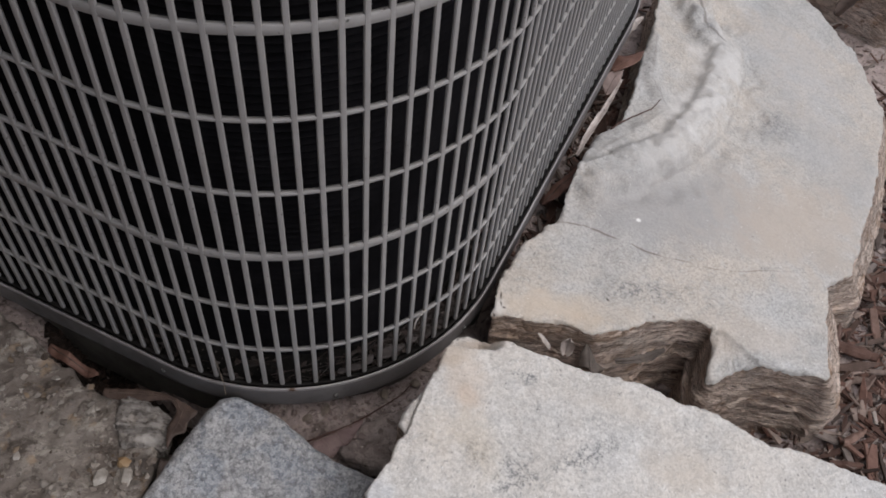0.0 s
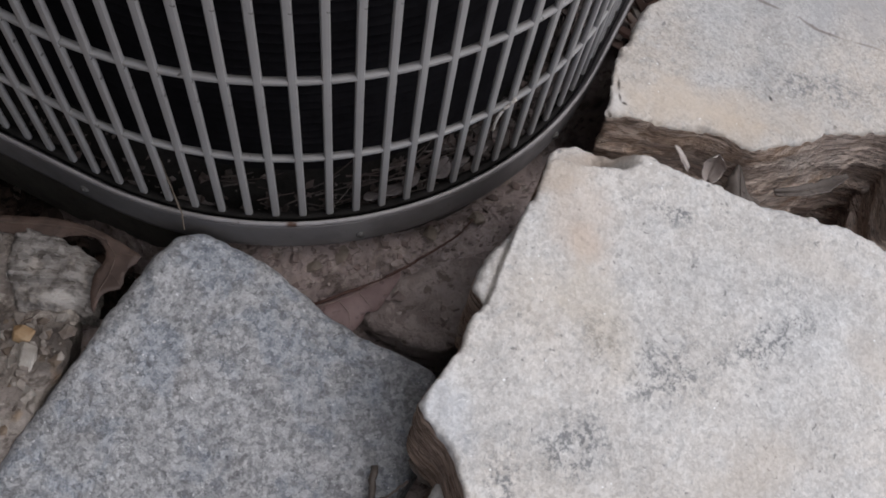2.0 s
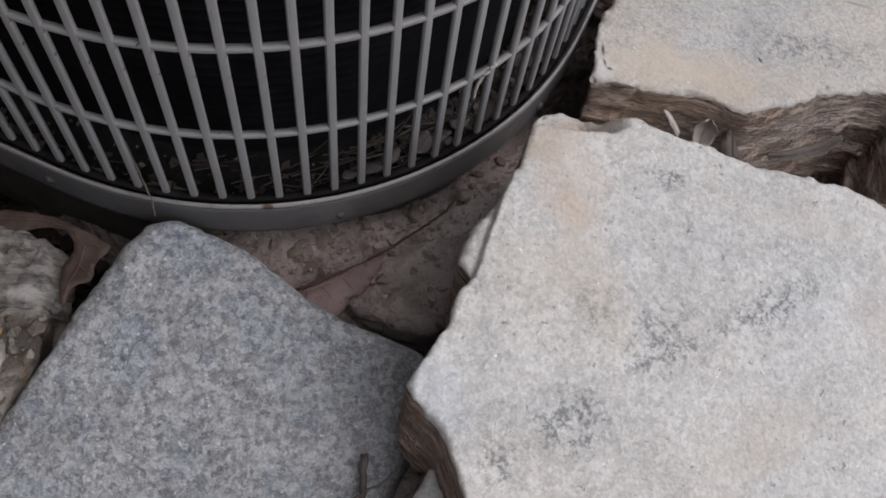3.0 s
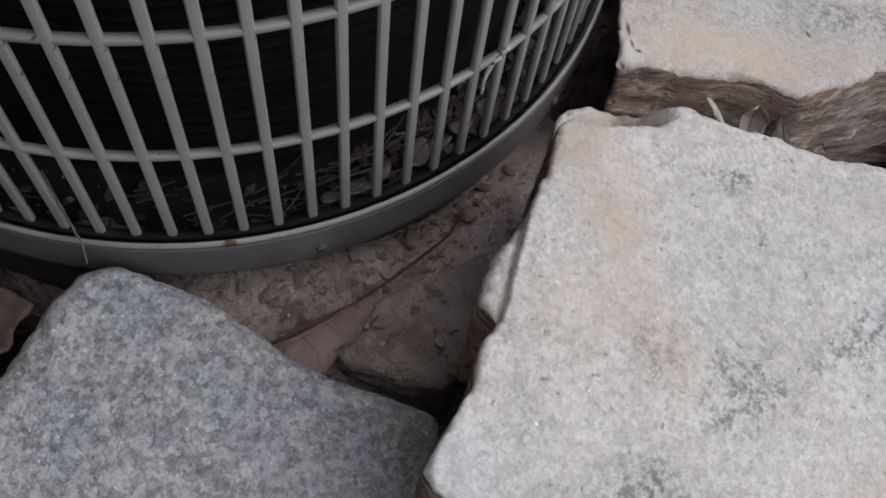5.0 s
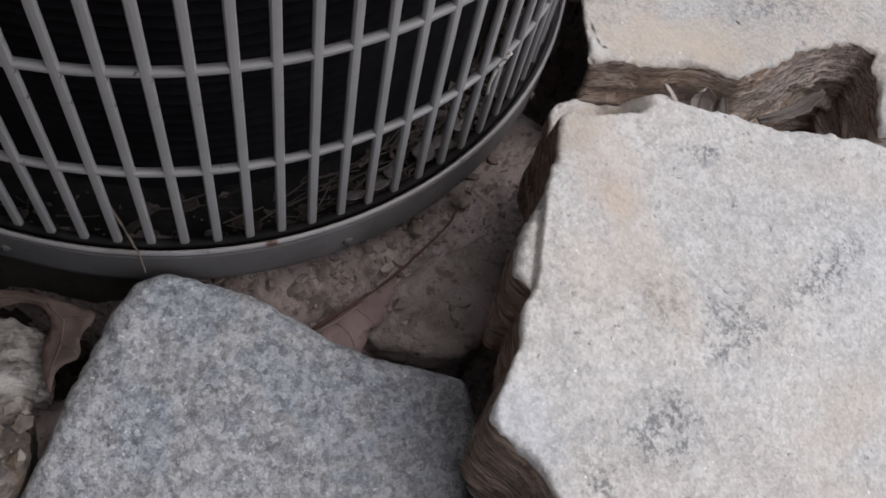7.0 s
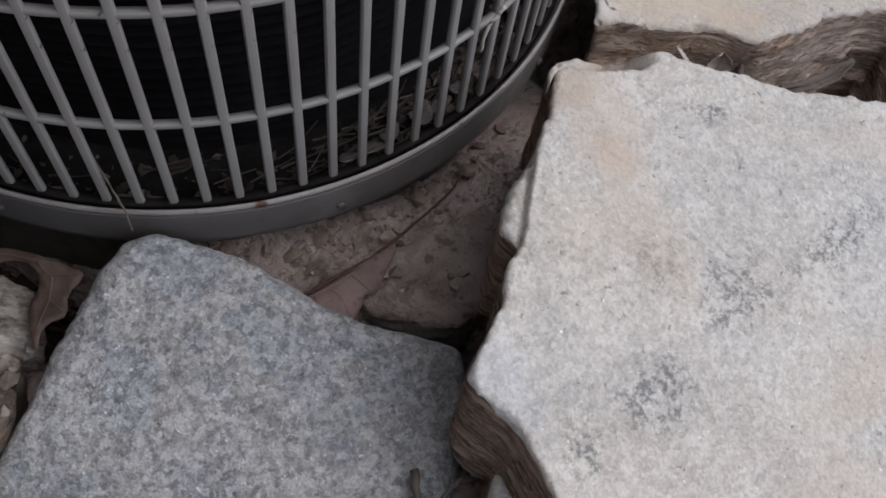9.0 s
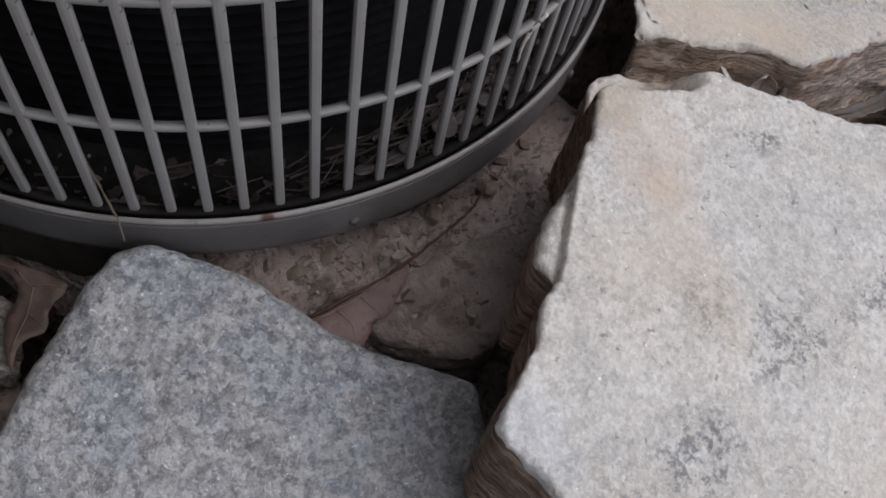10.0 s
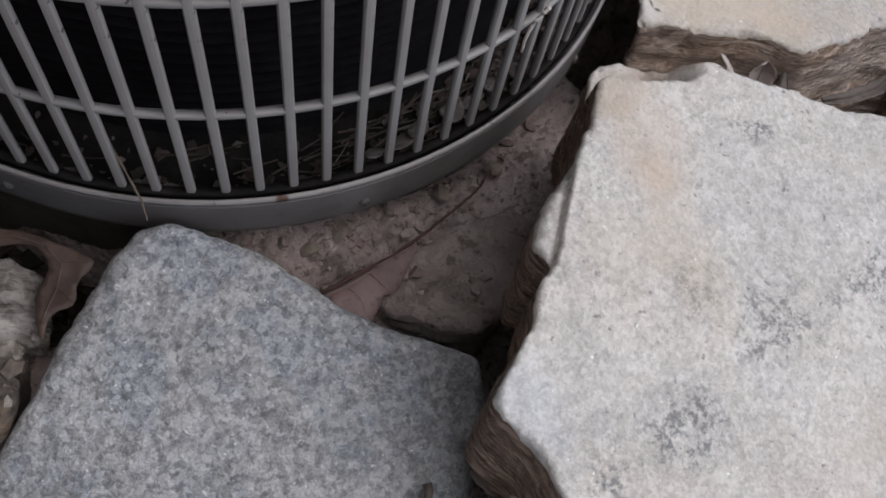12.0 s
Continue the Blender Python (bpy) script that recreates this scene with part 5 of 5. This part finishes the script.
cut_leaf("dead_leaf", [(-0.1930, -0.1130), (-0.1740, -0.1270), (-0.1570, -0.1390), (-0.1490, -0.1470), (-0.1600, -0.1460), (-0.1770, -0.1350), (-0.1960, -0.1200)], lambda x, y: 0.013 + 0.20 * (y + 0.13) + 0.15 * (x + 0.17) + 0.003 * math.sin(x * 240),
         [([(-0.192, -0.117), (-0.175, -0.131), (-0.154, -0.145)], 0.0005)], LEAF_RED, RIB_BROWN, "curled red-brown leaf in the crevice beside the rim", 41)
cut_leaf("dead_leaf", [(0.0080, -0.2085), (0.0180, -0.2040), (0.0260, -0.2008), (0.0420, -0.1945), (0.0540, -0.1880), (0.0535, -0.1925), (0.0470, -0.2020), (0.0425, -0.2085), (0.0401, -0.2115), (0.0352, -0.2090), (0.0342, -0.2145), (0.0295, -0.2200), (0.0240, -0.2215), (0.0150, -0.2150)],
         lambda x, y: 0.0042 + 0.0018 * math.exp(-((y + 0.2125 - 0.45 * (x - 0.01)) / 0.006) ** 2),
         [([(0.012, -0.2075), (0.028, -0.2020), (0.050, -0.1915)], 0.0005), ([(0.022, -0.2045), (0.027, -0.2110), (0.0275, -0.2180)], 0.0003), ([(0.032, -0.2005), (0.0385, -0.2090)], 0.0003)],
         LEAF_ROSE, LEAF_PINK, "faded pinkish leaf pressed into the soil", 4)
def cupped_leaf(base, up, face, width, height, cup, mat, label, seed):
    """A small dry leaf standing on its base, hollowed like a spoon."""
    up = Vector(up).normalized()
    side = up.cross(Vector(face)).normalized()
    face = side.cross(up)
    bm = bmesh.new()
    rows = []
    for i in range(13):
        v = 2 * i / 12 - 1
        half = width * math.sqrt(max(0.02, 1 - v * v * 0.94)) * (1 + 0.12 * fbm(v * 3, seed, 0, 2))
        rows.append([bm.verts.new(Vector(base) + side * half * u + up * height * (v + 1) / 2 + face * (cup * (u * u + 0.7 * v * v) + 0.0006 * fbm(u * 3, v * 3, seed, 3))) for u in (j / 6 - 1 for j in range(13))])
    sheet(bm, rows, 0.0005)
    leaf = tagged(new("dead_leaf"), label, "leaf", "dead leaves")
    leaf.location = base
    mesh_ob("blade", bm, mat, leaf)
    bm = bmesh.new()
    tube(bm, [Vector(base) + up * height * k / 6 + face * (cup * 0.7 * (k / 3 - 1) ** 2 + 0.0004) for k in range(7)], 0.0004, 5)
    mesh_ob("midrib", bm, mat, leaf)
    return leaf


cupped_leaf((0.2225, -0.1430, 0.0195), (0.10, 0.35, 0.85), (-0.35, -0.75, 0.45), 0.0058, 0.0165, 0.0042, LEAF_GREY, "bleached curled leaf wedged between the slabs", 5)
cut_leaf("dead_leaf", [(0.2325, -0.1500), (0.2370, -0.1400), (0.2430, -0.1335), (0.2462, -0.1390), (0.2490, -0.1440), (0.2570, -0.1535), (0.2460, -0.1560)], lambda x, y: 0.008 + 0.55 * (y + 0.150) + 0.004 * math.sin((x - 0.235) * 300),
         [([(0.243, -0.154), (0.2425, -0.145), (0.243, -0.135)], 0.0005), ([(0.2425, -0.148), (0.249, -0.147)], 0.0003)], LEAF_DRAB, LEAF_DRAB, "drab grey-brown leaf standing between the slabs", 16)
ribbon_leaf("dry_stalk", [[(0.1945, -0.1405, 0.0465, 0.0015), (0.1995, -0.1425, 0.0400, 0.0045), (0.2060, -0.1460, 0.0310, 0.0040)]], LEAF_GREY, "pale split stalk between the slabs", 0.3, "stalk", "", 6)
ribbon_leaf("bark_piece", [[(0.2680, -0.1440, 0.0020, 0.004), (0.2850, -0.1430, 0.0010, 0.007), (0.3000, -0.1400, 0.0020, 0.008), (0.3120, -0.1360, 0.0060, 0.003)]], LEAF_DRAB, "pointed grey-brown bark piece between the slabs", 0.12, "bark", "", 7)
ribbon_leaf("bark_piece", [[(0.3080, -0.1600, -0.0400, 0.0050), (0.3180, -0.1640, -0.0420, 0.0080), (0.3300, -0.1660, -0.0440, 0.0040)]], LEAF_DRAB, "flat grey-brown bark piece below the slab", 0.12, "bark", "", 8)
ribbon_leaf("dead_leaf", [[(0.0520, -0.2880, 0.0240, 0.0040), (0.0580, -0.2940, 0.0230, 0.0090), (0.0660, -0.3020, 0.0200, 0.0050)]], LEAF_DRAB, "drab brown leaf scrap under the white slab", 0.15, seed=9)
lift = lambda z, a, b, x0, y0: (lambda x, y: z + a * (x - x0) + b * (y - y0) + 0.0022 * fbm(x * 55, y * 55, 3.0, 3))
cut_leaf("dead_leaf", [(0.3329, 0.2193), (0.3446, 0.2330), (0.3568, 0.2303), (0.3765, 0.2378), (0.3672, 0.2193), (0.3478, 0.2085), (0.3367, 0.2067)], lift(0.010, 0.20, -0.10, 0.35, 0.22),
         [([(0.336, 0.213), (0.352, 0.220), (0.374, 0.236)], 0.0006)], LEAF_RED, LEAF_RED, "red-brown leaf in the gap beside the condenser", 14)
cut_leaf("dead_leaf", [(0.3270, 0.2070), (0.3485, 0.2121), (0.3420, 0.1960), (0.3386, 0.1855), (0.3227, 0.1769), (0.3200, 0.1900)], lift(0.004, -0.15, 0.25, 0.33, 0.19),
         [([(0.324, 0.181), (0.333, 0.195), (0.343, 0.209)], 0.0006)], LEAF_PINK, LEAF_PINK, "faded pinkish leaf in the gap beside the condenser", 13)
cut_leaf("dead_leaf", [(0.2290, 0.0250), (0.2360, 0.0400), (0.2469, 0.0520), (0.2632, 0.0654), (0.2850, 0.0780), (0.2960, 0.0830), (0.2760, 0.0620), (0.2600, 0.0443), (0.2442, 0.0298)], lift(0.008, 0.35, -0.25, 0.255, 0.05),
         [([(0.233, 0.030), (0.252, 0.048), (0.270, 0.063), (0.292, 0.081)], 0.0006)], LEAF_RED, RIB_BROWN, "pointed red-brown leaf in the gap beside the condenser", 10)
ribbon_leaf("bark_splinter", [[(0.2740, 0.0850, 0.008, 0.003), (0.2892, 0.1114, 0.011, 0.0065), (0.3139, 0.1475, 0.012, 0.006), (0.3420, 0.1930, 0.010, 0.002)]], LEAF_GREY, "long pale splinter in the gap beside the condenser", 0.25, "splinter", "bark chips", 17)
ribbon_leaf("bark_splinter", [[(0.2700, 0.1010, 0.004, 0.003), (0.2869, 0.1313, 0.008, 0.005), (0.3000, 0.1480, 0.006, 0.002)]], LEAF_DRAB, "grey-brown splinter in the gap beside the condenser", 0.25, "splinter", "bark chips", 18)
ribbon_leaf("bark_splinter", [[(0.3560, 0.2600, 0.006, 0.004), (0.3720, 0.2800, 0.010, 0.010), (0.3920, 0.3050, 0.004, 0.003)]], LEAF_GREY, "short pale splinter in the gap beside the condenser", 0.25, "splinter", "bark chips", 19)
stem("twig", [(0.3100, 0.1080, 0.022), (0.3187, 0.1149, 0.0235), (0.3475, 0.1349, 0.0170), (0.3628, 0.1446, 0.0135), (0.3768, 0.1608, 0.0125)], 0.0010, TWIG, "thin dark twig lying over the slab's edge", "twig", 21, 0.0004)
for k, (x, y, turn, size) in enumerate(((0.0513, -0.1590, 0.6, 0.0105), (0.0590, -0.1545, 0.9, 0.0085), (0.0738, -0.1495, 1.1, 0.0110), (0.0829, -0.1445, 0.4, 0.0090), (0.0940, -0.1370, 0.8, 0.0100), (0.0400, -0.1655, 0.3, 0.0075), (0.1060, -0.1270, 1.0, 0.0090))):
    u, v = Vector((math.cos(turn), math.sin(turn))), Vector((-math.sin(turn), math.cos(turn)))
    shape = [Vector((x, y)) + u * size * a + v * size * b for a, b in ((-0.9, 0.0), (-0.4, -0.42), (0.2, -0.38), (0.8, -0.1), (0.6, 0.35), (0.1, 0.30), (-0.3, 0.55))]
    cut_leaf("leaf_scrap", [p[:] for p in shape], lift(0.0385 + 0.0018 * (k % 3), 0.30 * math.sin(k * 2.4), -0.35, x, y), [([(shape[0] * 0.8 + shape[3] * 0.2)[:], (shape[0] * 0.2 + shape[3] * 0.8)[:]], 0.0003)],
             LEAF_MAUVE, LEAF_MAUVE, "greyish-mauve leaf scrap lying behind the grille", 30 + k)
ribbon_leaf("dead_leaf", [[(0.7150, 0.4280, -0.0900, 0.0100), (0.7400, 0.4450, -0.0680, 0.0240), (0.7900, 0.4650, -0.0500, 0.0030)]], LEAF_BROWN, "dark pointed leaf beside the farther stone", 0.2, seed=15)
stem("twig", [(0.0100, -0.2060, 0.0050), (0.0437, -0.1935, 0.0055), (0.0611, -0.1842, 0.0055), (0.0769, -0.1745, 0.0052), (0.0861, -0.1680, 0.0045), (0.0938, -0.1593, 0.0040)], 0.0009, TWIG, "thin red-brown twig across the soil", "twig", 1, 0.00025)
stem("straw", [(0.1010, -0.1495, 0.1005), (0.0955, -0.1522, 0.0955), (0.0935, -0.1535, 0.0920), (0.0925, -0.1550, 0.0835)], 0.0010, PALE_STRAW, "bent pale straw caught in the grille", "straw", 2, 0.0002)
stem("straw", [(-0.0570, -0.1580, 0.0670), (-0.0505, -0.1730, 0.0520), (-0.0490, -0.1765, 0.0465), (-0.0482, -0.1828, 0.0440)], 0.0006, STRAW, "thin dry straw hanging over the rim", "straw", 3, 0.0002)
stem("straw", [(-0.0540, -0.1860, 0.0200), (-0.0535, -0.1850, 0.0260), (-0.0555, -0.1840, 0.0330)], 0.0006, TWIG, "dark short stalk under the rim", "straw", 4, 0.0002)
stem("twig", [(0.0360, -0.2900, 0.0185), (0.0340, -0.3080, 0.0165), (0.0290, -0.3360, 0.0105), (0.0220, -0.3680, 0.0020)], 0.0018, LEAF_DRAB, "dry stalk between the granite and the white slab", "twig", 5)
stem("twig", [(0.0500, -0.2990, 0.0260), (0.0400, -0.3040, 0.0200), (0.0280, -0.3080, 0.0185)], 0.0008, LEAF_DRAB, "short twig lying on the granite edge", "twig", 6)
